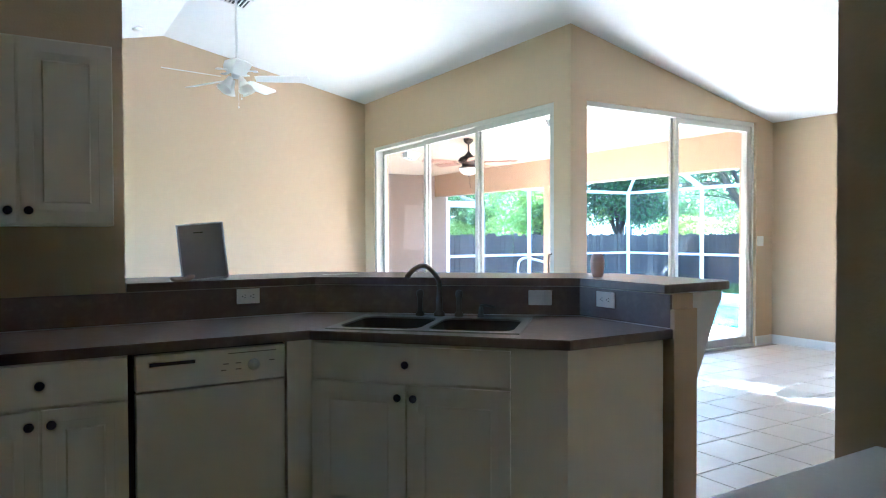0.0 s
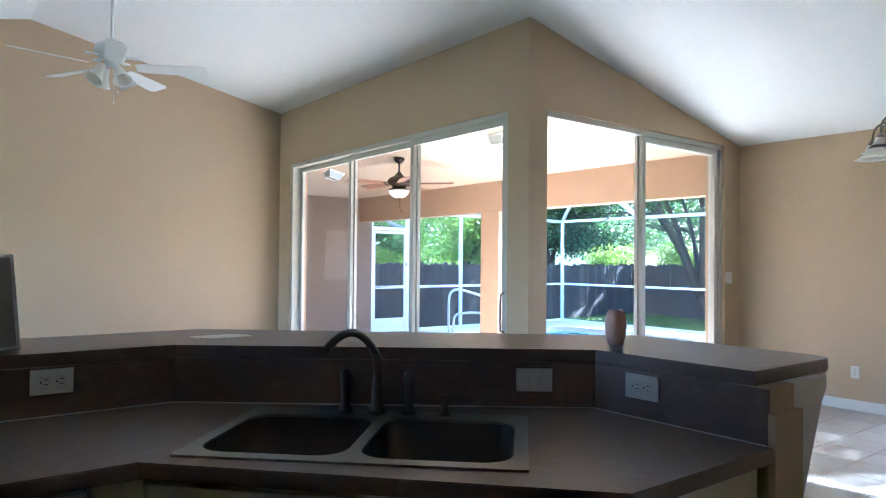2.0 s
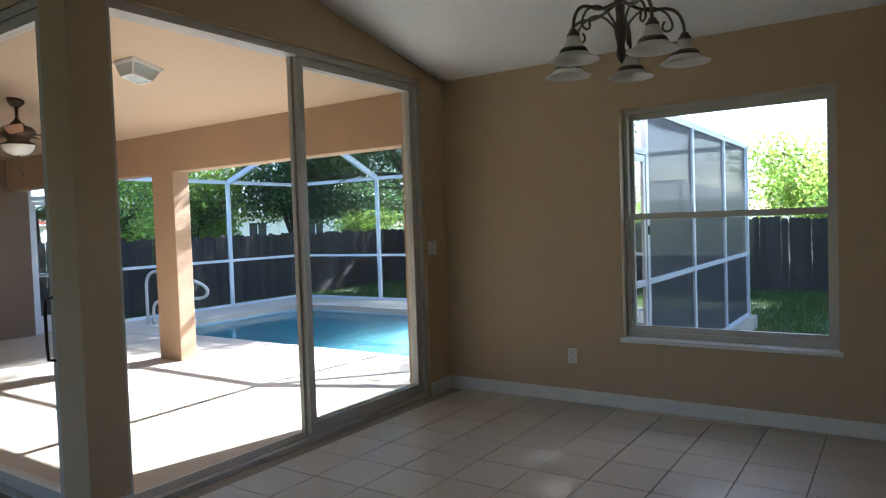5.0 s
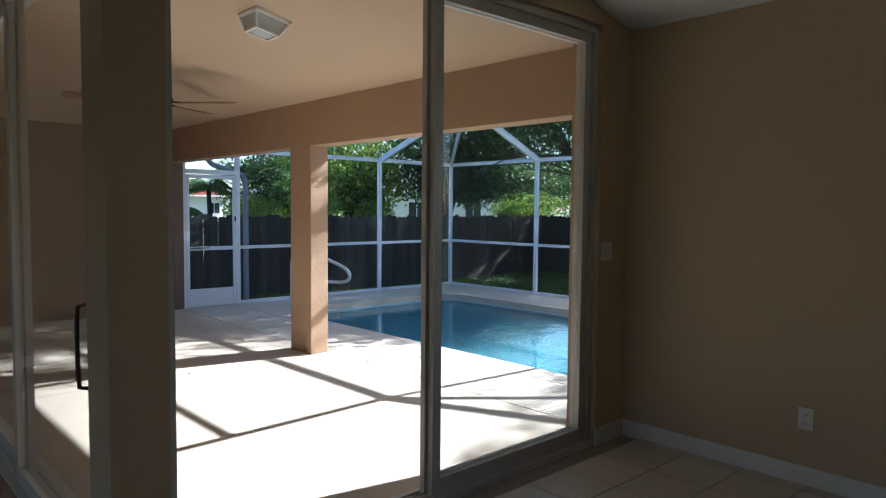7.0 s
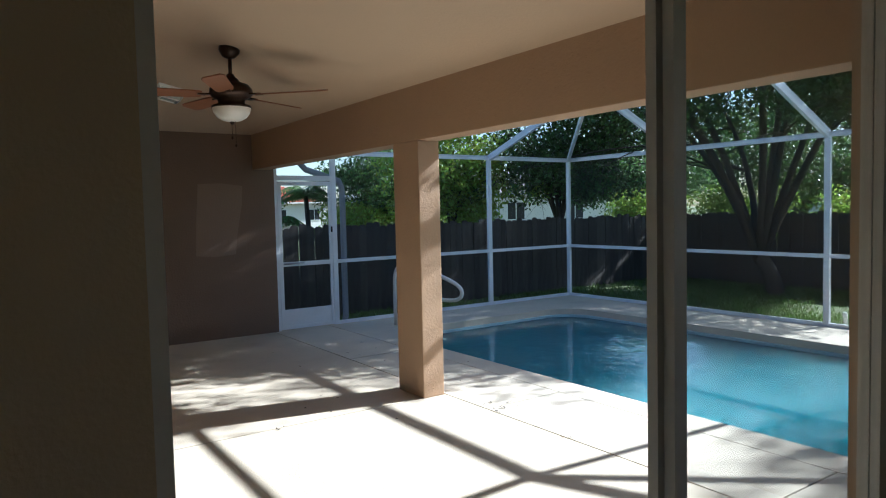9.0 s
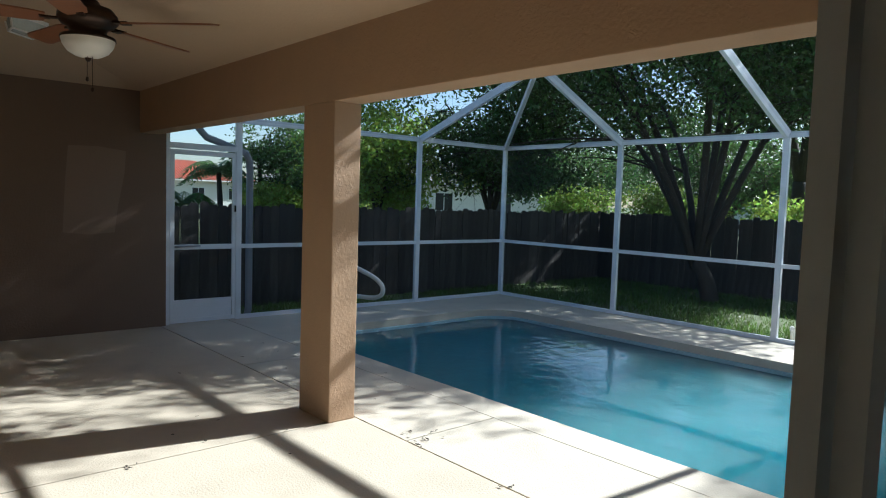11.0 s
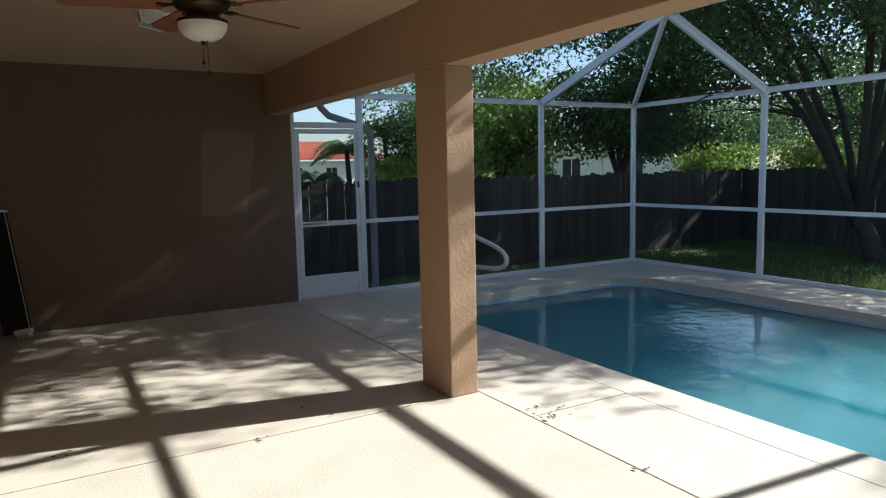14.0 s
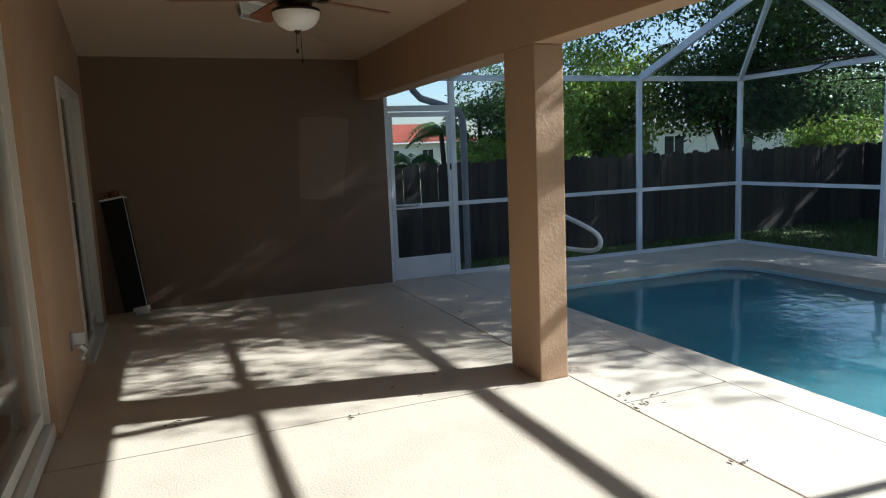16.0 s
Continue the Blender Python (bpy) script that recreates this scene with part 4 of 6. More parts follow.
part("plinth", cut_box((0.78, 2.84, -0.012), (1.37, 2.86, 0.12)), M_SEAL, dw)

# angled sink cabinet
f0, f1 = Vector((1.495, 2.785)), Vector((2.245, 1.96))
fd = (f1 - f0).normalized()
fo = (fd.y, -fd.x)
sc = thing("sink_cabinet", (2.1, 2.6, 0), "cream painted angled sink cabinet with two raised-panel doors", "cabinet", "kitchen base cabinets")
part("body", prism(bmesh.new(), [(1.385, 2.79), (1.495, 2.79), (2.245, 1.96), (2.79, 1.96), (2.79, 2.47), (1.72, 3.38), (1.385, 3.38)], 0.10, 0.70), M_CAB, sc)
part("rail", prism(bmesh.new(), [(1.385, 2.79), (1.495, 2.79), (2.245, 1.96), (2.79, 1.96), (2.79, 1.99), (2.26, 1.99), (1.505, 2.82), (1.385, 2.82)], 0.70, 0.872), M_CAB, sc)
part("plinth", prism(bmesh.new(), [(1.385, 2.85), (1.52, 2.85), (2.27, 2.02), (2.785, 2.02), (2.785, 2.45), (1.72, 3.3), (1.385, 3.3)], -0.012, 0.10), M_SEAL, sc)
W = (f1 - f0).length
pa = lambda u: tuple(f0 + fd * u)
FW = 0.80 * W
dr = frame_door(sc, pa(0.012), pa(FW), 0.705, 0.862, fo, "drawer")
knob(dr, (*(f0 + fd * FW / 2 + Vector(fo) * 0.016), 0.785), fo)
for a, e, k in ((0.012, FW / 2, FW / 2 - 0.035), (FW / 2, FW, FW / 2 + 0.035)):
    dd = frame_door(sc, pa(a), pa(e), 0.115, 0.70, fo)
    knob(dd, (*(f0 + fd * k + Vector(fo) * 0.016), 0.645), fo)


def wall_cabinet(x0, x1):
    c = thing("wall_cabinet", ((x0 + x1) / 2, 3.41, 1.37), "cream painted wall cabinet with raised-panel doors", "cabinet", "kitchen wall cabinets")
    part("body", cut_box((x0, 3.10, 1.37), (x1, 3.415, 2.12), 0.003), M_CAB, c)
    xm = (x0 + x1) / 2
    for a, e, k in ((x0, xm, xm - 0.035), (xm, x1, xm + 0.035)):
        dd = frame_door(c, (a, 3.10), (e, 3.10), 1.375, 2.115, (0, -1), inset=0.055)
        knob(dd, (k, 3.084, 1.43), (0, -1))


wall_cabinet(0.06, 0.745)
wall_cabinet(-0.63, 0.055)

# counter and pantry wall opposite
ot = thing("side_counter", (1.6, 0.4, 0), "cream counter unit with a pale laminate top", "cabinet")
part("top", cut_box((1.34, -1.0, 0.85), (1.93, 0.66, 0.89), 0.004), M_CEIL, ot)
part("body", cut_box((1.37, -1.0, -0.012), (1.93, 0.63, 0.85)), M_CAB, ot)
solid("wall_pantry", cut_box((1.93, -1.7, -0.012), (2.6, 0.745, 3.75)), M_WALL, "tan painted pantry wall", kind="structure")


# ---- outlets and switches ----
def plate(name, at, right, out, w, h, kind_of, label, sockets=2):
    """A wall plate at its middle; right and out are unit vectors."""
    at, r, o = Vector(at), Vector(right), Vector(out)
    up = Vector((0, 0, 1))
    m = Matrix(((r.x, o.x, 0, at.x), (r.y, o.y, 0, at.y), (0, 0, 1, at.z), (0, 0, 0, 1)))
    th = thing(name, tuple(at), label, kind_of)
    part("cover_plate", turned(cut_box((-w / 2, -0.002, -h / 2), (w / 2, 0.006, h / 2), 0.002), m), M_PLATE, th)
    horiz = w > h
    for k in range(sockets):
        c = (k - (sockets - 1) / 2) * 0.042
        cx, cz = (c, 0) if horiz else (0, c)
        so_ = part("socket", turned(cut_box((cx - 0.016, 0.003, cz - 0.016), (cx + 0.016, 0.0072, cz + 0.016), 0.004), m), M_PLATE, th)
        for dx, dz, sx, sz in ((-0.007, 0.004, 0.0026, 0.010), (0.007, 0.004, 0.0026, 0.010), (0.0, -0.009, 0.005, 0.005)):
            if horiz:
                dx, dz, sx, sz = dz, dx, sz, sx
            part("slot", turned(cut_box((cx + dx - sx / 2, 0.005, cz + dz - sz / 2), (cx + dx + sx / 2, 0.0078, cz + dz + sz / 2)), m), M_SLOT, so_)
    if not sockets:
        part("rocker", turned(cut_box((-0.017, 0.004, -0.033), (0.017, 0.009, 0.033), 0.002), m), M_PLATE, th)
    return th


diag = Vector((A2[0] - A1[0], A2[1] - A1[1], 0)).normalized()
dout = Vector((diag.y, -diag.x, 0))
plate("outlet", (1.385, 3.398, 1.02), (1, 0, 0), (0, -1, 0), 0.115, 0.075, "outlet", "white double outlet lying sideways on the backsplash")
mid = Vector((A1[0], A1[1], 1.005)) + diag * 1.20 + dout * 0.02
plate("outlet", tuple(mid), tuple(diag), tuple(dout), 0.118, 0.075, "outlet", "blank white double cover plate on the backsplash", 0)
plate("outlet", (A2[0] - 0.021, 2.335, 1.012), (0, -1, 0), (-1, 0, 0), 0.118, 0.075, "outlet", "white double outlet lying sideways on the backsplash")
ORIGIN = Vector((0, 0, 0))
plate("outlet", (XE - 0.001, 3.95, 0.365), (0, -1, 0), (-1, 0, 0), 0.075, 0.118, "outlet", "white double outlet on the tan wall")
plate("light_switch", (7.82, YL - 0.001, 1.24), (1, 0, 0), (0, -1, 0), 0.118, 0.118, "switch", "white light switch beside the sliding door", 0)

# ---- things on the bar ----
ORIGIN = KITCHEN
b = bmesh.new()
w0, t0 = 0.215, 0.006
m = pose(1.20, 3.50, 1.107, -9, -5, -7)
box(b, (-w0 / 2, -t0, 0), (w0 / 2, t0, 0.285), 0.003)
turned(b, m)
stand = thing("brochure_holder", (1.20, 3.50, 1.107), "clear acrylic brochure holder with a grey printed sheet", "brochure holder")
part("panel", b, material("grey_printed_sheet", (0.36, 0.34, 0.34), 0.35, scale=4, amount=0.08), stand)
part("edge", turned(join_bm(cut_box((-w0 / 2 - 0.006, -t0 - 0.002, 0), (-w0 / 2 + 0.004, t0 + 0.002, 0.287)), cut_box((w0 / 2 - 0.004, -t0 - 0.002, 0), (w0 / 2 + 0.006, t0 + 0.002, 0.287)), cut_box((-w0 / 2, -t0 - 0.002, 0.280), (w0 / 2, t0 + 0.002, 0.288))), m), M_PAPER, stand)
part("print_mark", turned(cut_box((-0.035, -t0 - 0.003, 0.238), (0.012, -t0 - 0.001, 0.243)), m), M_SLOT, stand)
part("foot", turned(cut_box((-w0 / 2, -0.01, 0), (w0 / 2, 0.075, 0.006)), m), M_PAPER, stand)
b = lathe(bmesh.new(), [(0.0, 0.0), (0.045, 0.0), (0.058, 0.010), (0.06, 0.018), (0.05, 0.026), (0.046, 0.020), (0.0, 0.012)], (1.075, 3.435, 1.105), 20)
for v in b.verts:
    v.co.y = 3.435 + (v.co.y - 3.435) * 0.5
    v.co.z += 0.008 * math.sin(40 * v.co.x)
solid("small_dish", b, material("tan_shell", (0.30, 0.22, 0.17), 0.5, scale=18, amount=0.3), "small brown shell dish in front of the brochure holder", "dish")
b = lathe(bmesh.new(), [(r_ * 0.72, z_ * 0.86) for r_, z_ in ((0.0, 0.0), (0.033, 0.0), (0.038, 0.006), (0.047, 0.04), (0.052, 0.075), (0.051, 0.10), (0.044, 0.126), (0.036, 0.138), (0.031, 0.142), (0.030, 0.136), (0.0, 0.12))], (2.99, 2.57, 1.105), 28)
solid("vase", b, M_PINK, "small pink ceramic jar standing on the bar", "vase")
b = bmesh.new()
for k in range(3):
    box(b, (1.86 + 0.02 * k, 3.56 - 0.03 * k, 1.105 + 0.001 * k), (2.02 + 0.015 * k, 3.62 - 0.03 * k, 1.1058 + 0.001 * k))
solid("papers", b, M_PAPER, "a few white paper slips lying on the bar", "paper")

# ---- fans ----
ORIGIN = Vector((0, 0, 0))
def fan_blade(c, ang, r0, r1, w, tilt, thick=0.008):
    b = bmesh.new()
    outline = [(r0, -w * 0.33), (r0 + 0.06, -w * 0.42), (r1 - 0.04, -w * 0.5), (r1, -w * 0.36), (r1, w * 0.36), (r1 - 0.04, w * 0.5), (r0 + 0.06, w * 0.42), (r0, w * 0.33)]
    prism(b, outline, -thick / 2, thick / 2)
    turned(b, Matrix.Translation(c) @ Matrix.Rotation(ang, 4, "Z") @ Matrix.Rotation(tilt, 4, "X"))
    return b


def fan_arm(c, ang, r0, r1):
    b = bmesh.new()
    beam(b, (r0, 0, 0.01), (r1, 0, 0.004), 0.035, 0.008)
    beam(b, (r1 - 0.02, -0.03, 0.004), (r1 - 0.02, 0.03, 0.004), 0.05, 0.008)
    turned(b, Matrix.Translation(c) @ Matrix.Rotation(ang, 4, "Z"))
    return b


# patio fan
px, py = 6.665, 9.705
pf = thing("ceiling_fan", (px, py, soffit(px)), "bronze patio ceiling fan with reddish blades and white bowl light", "ceiling fan")
up_fan = Matrix.Translation((px, py, 2.335)) @ Matrix.Scale(1.25, 4)      # bowl's lowest point; the fan has a wide sweep
fp = lambda name, b, m, parent=pf, label="": part(name, turned(b, up_fan), m, parent, label)
part("canopy", turned(lathe(bmesh.new(), [(0.0, 0.0), (0.085, 0.0), (0.084, -0.03), (0.05, -0.075), (0.02, -0.085), (0.0, -0.085)][::-1], (0, 0, 0), 24), Matrix.Translation((px, py, soffit(px))) @ Matrix.Rotation(math.atan(SLOPE) * 0.8, 4, "Y")), M_BROWNM, pf)
part("rod", tube(bmesh.new(), [(px, py, soffit(px) - 0.06), (px, py, 2.70)], 0.016, 12), M_BROWNM, pf)
fp("motor", lathe(bmesh.new(), [(0.0, 0.315), (0.022, 0.315), (0.03, 0.295), (0.05, 0.28), (0.06, 0.262), (0.112, 0.245), (0.138, 0.215), (0.142, 0.185), (0.122, 0.160), (0.09, 0.145), (0.085, 0.12), (0.126, 0.105), (0.131, 0.09), (0.0, 0.09)][::-1], (0, 0, 0), 32), M_BROWNM)
fp("shade", lathe(bmesh.new(), [(0.125, 0.09), (0.118, 0.06), (0.095, 0.028), (0.06, 0.008), (0.02, 0.0), (0.0, 0.0)][::-1], (0, 0, 0), 32), M_FROST, pf, "white frosted bowl shade")
fp("finial", lathe(bmesh.new(), [(0.0, 0.007), (0.018, 0.002), (0.012, -0.010), (0.006, -0.018), (0.0, -0.018)][::-1], (0, 0, 0), 14), M_BROWNM)
for dx, z1 in ((-0.012, -0.095), (0.012, -0.145)):
    b = tube(bmesh.new(), [(dx, -0.03, 0.03), (dx, -0.03, z1)], 0.0018, 6)
    lathe(b, [(0.0, 0.0), (0.007, -0.006), (0.008, -0.02), (0.0, -0.028)][::-1], (dx, -0.03, z1), 8)
    fp("pull_chain", b, M_BROWNM)
for k in range(5):
    a = radians(-45 + 72 * k)
    fp("blade_arm", fan_arm((0, 0, 0.17), a, 0.09, 0.21), M_BROWNM)
    fp("blade", fan_blade((0, 0, 0.175), a, 0.19, 0.66, 0.135, radians(12)), M_BLADE, pf, "reddish wooden blade")

# living room fan
lx, ly = 2.16, 7.20
zc = vault(lx)
lf = thing("ceiling_fan", (lx, ly, zc), "white ceiling fan with five blades and tulip shades", "ceiling fan")
part("canopy", lathe(bmesh.new(), [(0.0, 0.03), (0.07, 0.03), (0.068, -0.03), (0.03, -0.06), (0.0, -0.06)][::-1], (lx, ly, zc), 20), M_WHITEP, lf)
part("rod", tube(bmesh.new(), [(lx, ly, zc - 0.05), (lx, ly, 3.125)], 0.013, 10), M_WHITEP, lf)
part("motor", lathe(bmesh.new(), [(0.0, 0.09), (0.03, 0.09), (0.06, 0.075), (0.12, 0.055), (0.13, 0.02), (0.13, -0.02), (0.10, -0.045), (0.05, -0.06), (0.05, -0.11), (0.0, -0.12)][::-1], (lx, ly, 3.06), 28), M_WHITEP, lf)
for k in range(5):
    a = radians(-27 + 72 * k)
    part("blade_arm", fan_arm((lx, ly, 3.015), a, 0.09, 0.21), M_WHITEP, lf)
    part("blade", fan_blade((lx, ly, 2.945), a, 0.19, 0.74, 0.155, radians(-14)), M_WHITEP, lf)
for k in range(4):
    a = radians(20 + 90 * k)
    d = Vector((math.cos(a), math.sin(a), 0))
    base = Vector((lx, ly, 2.945)) + d * 0.05
    ax = (d * 0.55 + Vector((0, 0, -0.85))).normalized()
    b = lathe(bmesh.new(), [(r_ * 1.25, z_ * 1.2) for r_, z_ in ((0.018, 0.0), (0.024, 0.015), (0.03, 0.05), (0.036, 0.085), (0.05, 0.115), (0.062, 0.13), (0.058, 0.128), (0.03, 0.06), (0.015, 0.01))], base + d * 0.02, 16, axis=ax)
    part("shade", b, M_FROST, lf, "frosted tulip glass shade")
for dx, z1 in ((0.02, 2.665), (0.05, 2.755)):
    b = tube(bmesh.new(), [(lx + dx, ly, 2.945), (lx + dx, ly, z1)], 0.0015, 6)
    lathe(b, [(0.0, 0.0), (0.006, -0.006), (0.006, -0.018), (0.0, -0.024)][::-1], (lx + dx, ly, z1), 8)
    part("pull_chain", b, M_WHITEP, lf)

# chandelier
hx, hy, hz = 6.07, 2.81, 2.262
ch = thing("chandelier", (hx, hy, vault(hx)), "antique pewter chandelier with scrolled arms and frosted bell shades", "chandelier")
part("canopy", lathe(bmesh.new(), [(0.0, 0.03), (0.06, 0.03), (0.058, -0.01), (0.02, -0.04), (0.0, -0.05)][::-1], (hx, hy, vault(hx)), 20), M_PEWTER, ch)
b = bmesh.new()
zz = vault(hx) - 0.04
k = 0
while zz > hz + 0.24:
    ring = []
    for i in range(9):
        a = 2 * math.pi * i / 8
        u, w = 0.009 * math.cos(a), 0.017 * math.sin(a)
        ring.append((hx + (u if k % 2 else 0), hy + (0 if k % 2 else u), zz + w))
    tube(b, ring, 0.0028, 5)
    zz -= 0.027
    k += 1
part("chain", b, M_PEWTER, ch)
part("stem", lathe(bmesh.new(), [(0.0, 0.24), (0.012, 0.235), (0.02, 0.20), (0.014, 0.18), (0.03, 0.16), (0.022, 0.13), (0.018, 0.06), (0.03, 0.02), (0.024, -0.02), (0.016, -0.06), (0.022, -0.10), (0.012, -0.125), (0.0, -0.14)][::-1], (hx, hy, hz), 18), M_PEWTER, ch)
for k in range(5):
    a = radians(10 + 72 * k)
    d = Vector((math.cos(a), math.sin(a), 0))
    c = Vector((hx, hy, hz))
    z = Vector((0, 0, 1))
    arm = part("arm", tube(tube(bmesh.new(), arc(c + z * 0.13 + d * 0.02, c + z * 0.07 + d * 0.12, c + z * 0.09 + d * 0.17, 8) + arc(c + z * 0.09 + d * 0.17, c + z * 0.10 + d * 0.27, c - z * 0.02 + d * 0.275, 8)[1:], 0.0075, 8), arc(c + d * 0.02 + z * 0.01, c + d * 0.10 + z * 0.15, c + d * 0.20 + z * 0.07, 7) + arc(c + d * 0.20 + z * 0.07, c + d * 0.25 - z * 0.0, c + d * 0.20 - z * 0.01, 5)[1:] + arc(c + d * 0.20 - z * 0.01, c + d * 0.165 + z * 0.0, c + d * 0.19 + z * 0.035, 5)[1:], 0.0055, 7), M_PEWTER, ch)
    e = c + d * 0.275 - z * 0.02
    part("lamp_holder", lathe(bmesh.new(), [(0.0, 0.0), (0.015, 0.0), (0.02, -0.012), (0.028, -0.02), (0.026, -0.045), (0.0, -0.05)][::-1], e, 14), M_PEWTER, arm)
    part("shade", lathe(bmesh.new(), [(0.027, -0.03), (0.036, -0.055), (0.048, -0.078), (0.060, -0.098), (0.085, -0.118), (0.108, -0.128), (0.106, -0.131), (0.082, -0.122), (0.056, -0.102), (0.044, -0.08), (0.024, -0.04)], e, 26), M_FROST, arm, "frosted bell-shaped glass shade")
    part("shade_band", lathe(bmesh.new(), [(0.0515, -0.080), (0.0635, -0.098), (0.0660, -0.101), (0.054, -0.080)], e, 26), M_PEWTER, arm, "dark band round the shade")

# smoke detector and ceiling register
zs = vault(1.50)
sm = lathe(bmesh.new(), [(0.0, 0.01), (0.065, 0.01), (0.065, -0.02), (0.05, -0.035), (0.0, -0.038)][::-1], (1.50, 9.37, zs), 24)
solid("smoke_detector", sm, M_WHITEP, "round white smoke detector on the sloped ceiling", "smoke detector")
reg = thing("ceiling_vent", (2.22, 7.68, vault(2.22)), "white louvred air register in the sloped ceiling", "vent")
mreg = Matrix.Translation((2.22, 7.68, vault(2.22) - 0.004)) @ Matrix.Rotation(math.atan(SLOPE), 4, "Y")
b = bmesh.new()
for a_, c_ in (((-0.22, -0.17), (0.22, -0.14)), ((-0.22, 0.14), (0.22, 0.17)), ((-0.22, -0.14), (-0.19, 0.14)), ((0.19, -0.14), (0.22, 0.14))):
    box(b, (*a_, -0.012), (*c_, 0.004))
part("frame", turned(b, mreg), M_WHITEP, reg)
part("backing", turned(cut_box((-0.19, -0.14, 0.0), (0.19, 0.14, 0.003)), mreg), M_SLOT, reg)
for k in range(9):
    x = -0.165 + k * 0.041
    b = cut_box((-0.014, -0.14, -0.002), (0.014, 0.14, 0.002))
    part("slat", turned(b, mreg @ Matrix.Translation((x, 0, -0.004)) @ Matrix.Rotation(radians(35 if k < 5 else -35), 4, "Y")), M_WHITEP, reg)


# ---- patio ceiling lanterns ----
M_RIBBED = material("ribbed_lantern_glass", (0.50, 0.56, 0.54), 0.25, scale=5, amount=0.1, bump=0.5, bump_scale=80)


def lantern(x, y):
    """A square glass lantern lying against the sloping ceiling."""
    th = thing("ceiling_lantern", (x, y, soffit(x)), "square white ceiling lantern with tapered ribbed glass", "ceiling light", "patio lanterns")
    m = Matrix.Translation((x, y, soffit(x))) @ Matrix.Rotation(math.atan(SLOPE), 4, "Y")
    ringz = lambda s, z: [(i * s, j * s, z) for i, j in ((-1, -1), (1, -1), (1, 1), (-1, 1))]
    part("base_plate", turned(cut_box((-0.15, -0.15, -0.022), (0.15, 0.15, 0.003), 0.004), m), M_WHITEP, th)
    b = bmesh.new()
    top, bot = ringz(0.135, -0.022), ringz(0.092, -0.125)
    for i in range(4):
        beam(b, top[i], bot[i], 0.014)
        beam(b, bot[i], bot[(i + 1) % 4], 0.014)
        beam(b, top[i], top[(i + 1) % 4], 0.014)
    part("frame", turned(b, m), M_WHITEP, th)
    b = bmesh.new()
    t_, o_ = [b.verts.new(p) for p in ringz(0.131, -0.02)], [b.verts.new(p) for p in ringz(0.089, -0.121)]
    for i in range(4):
        b.faces.new((t_[i], t_[(i + 1) % 4], o_[(i + 1) % 4], o_[i]))
    b.faces.new(o_[::-1])
    part("pane", turned(b, m), M_RIBBED, th, "ribbed greenish glass")


lantern(6.66, 7.40)
lantern(6.68, 11.77)

# ---- things by the far wall ----
mt = thing("door_mat_roll", (5.33, 12.9, LZ), "folded black bristle screen leaning on the wall", "folded screen")
mm = pose(5.38, 12.89, LZ + 0.02, -9.5, -9, -14)
part("roll", turned(cut_box((-0.12, -0.03, 0.05), (0.12, 0.05, 1.28), 0.01), mm), M_BLACKMAT, mt)
part("band", turned(cut_box((-0.125, -0.036, 1.255), (0.125, 0.055, 1.275)), mm), M_PVC, mt, "white top band")
b = bmesh.new()
for k in range(5):
    box(b, (-0.10 + k * 0.045, -0.02, 1.28), (-0.085 + k * 0.045, 0.03, 1.34))
part("stick", turned(b, mm), M_BLADE, mt, "reddish wooden stick ends")
b = cut_box((-0.02, -0.045, 0.03), (0.125, 0.06, 0.075))
for k in range(3):
    box(b, (0.0 + k * 0.045, -0.05, -0.01), (0.022 + k * 0.045, 0.05, 0.03))
part("foot", turned(b, mm), M_PVC, mt, "white slotted foot")
part("trim", turned(cut_box((0.118, -0.037, 0.07), (0.124, -0.030, 1.26)), mm), M_PVC, mt)
oc = thing("outdoor_outlet", (XO, 10.32, 0.30), "weatherproof outlet with its cover open and a white rag hanging", "outlet")
part("cover_plate", cut_box((XO - 0.002, 10.28, 0.24), (XO + 0.015, 10.36, 0.36), 0.003), M_SPOUT, oc)
b = cut_box((XO + 0.01, 10.355, 0.26), (XO + 0.085, 10.362, 0.345), 0.002)
part("cover_flap", b, M_PVC, oc)
b = bmesh.new()
bmesh.ops.create_grid(b, x_segments=10, y_segments=10, size=0.06)
for v in b.verts:
    f = 0.02 * math.sin(60 * v.co.x) + 0.015 * math.cos(75 * v.co.y)
    v.co = Vector((XO + 0.055 + f, 10.40 + v.co.x * 0.7, 0.20 + v.co.y))
bmesh.ops.solidify(b, geom=b.faces[:], thickness=0.003)
part("rag", b, M_PAPER, oc, "crumpled white rag")

# ---- screen cage ----
cage = thing("screen_cage", (11.3, 8.5, LZ), "white aluminium pool cage with dark insect screens", "pool cage")


def bar(name, p, q, w, h=None, up=(0, 0, 1)):
    b = beam(bmesh.new(), p, q, w, h, up)
    bmesh.ops.recalc_face_normals(b, faces=b.faces[:])
    return part(name, b, M_CAGE, cage)


def net(*pts, mesh=M_SCREEN):
    b = bmesh.new()
    b.faces.new([b.verts.new(p) for p in pts])
    return part("screen", b, mesh, cage)


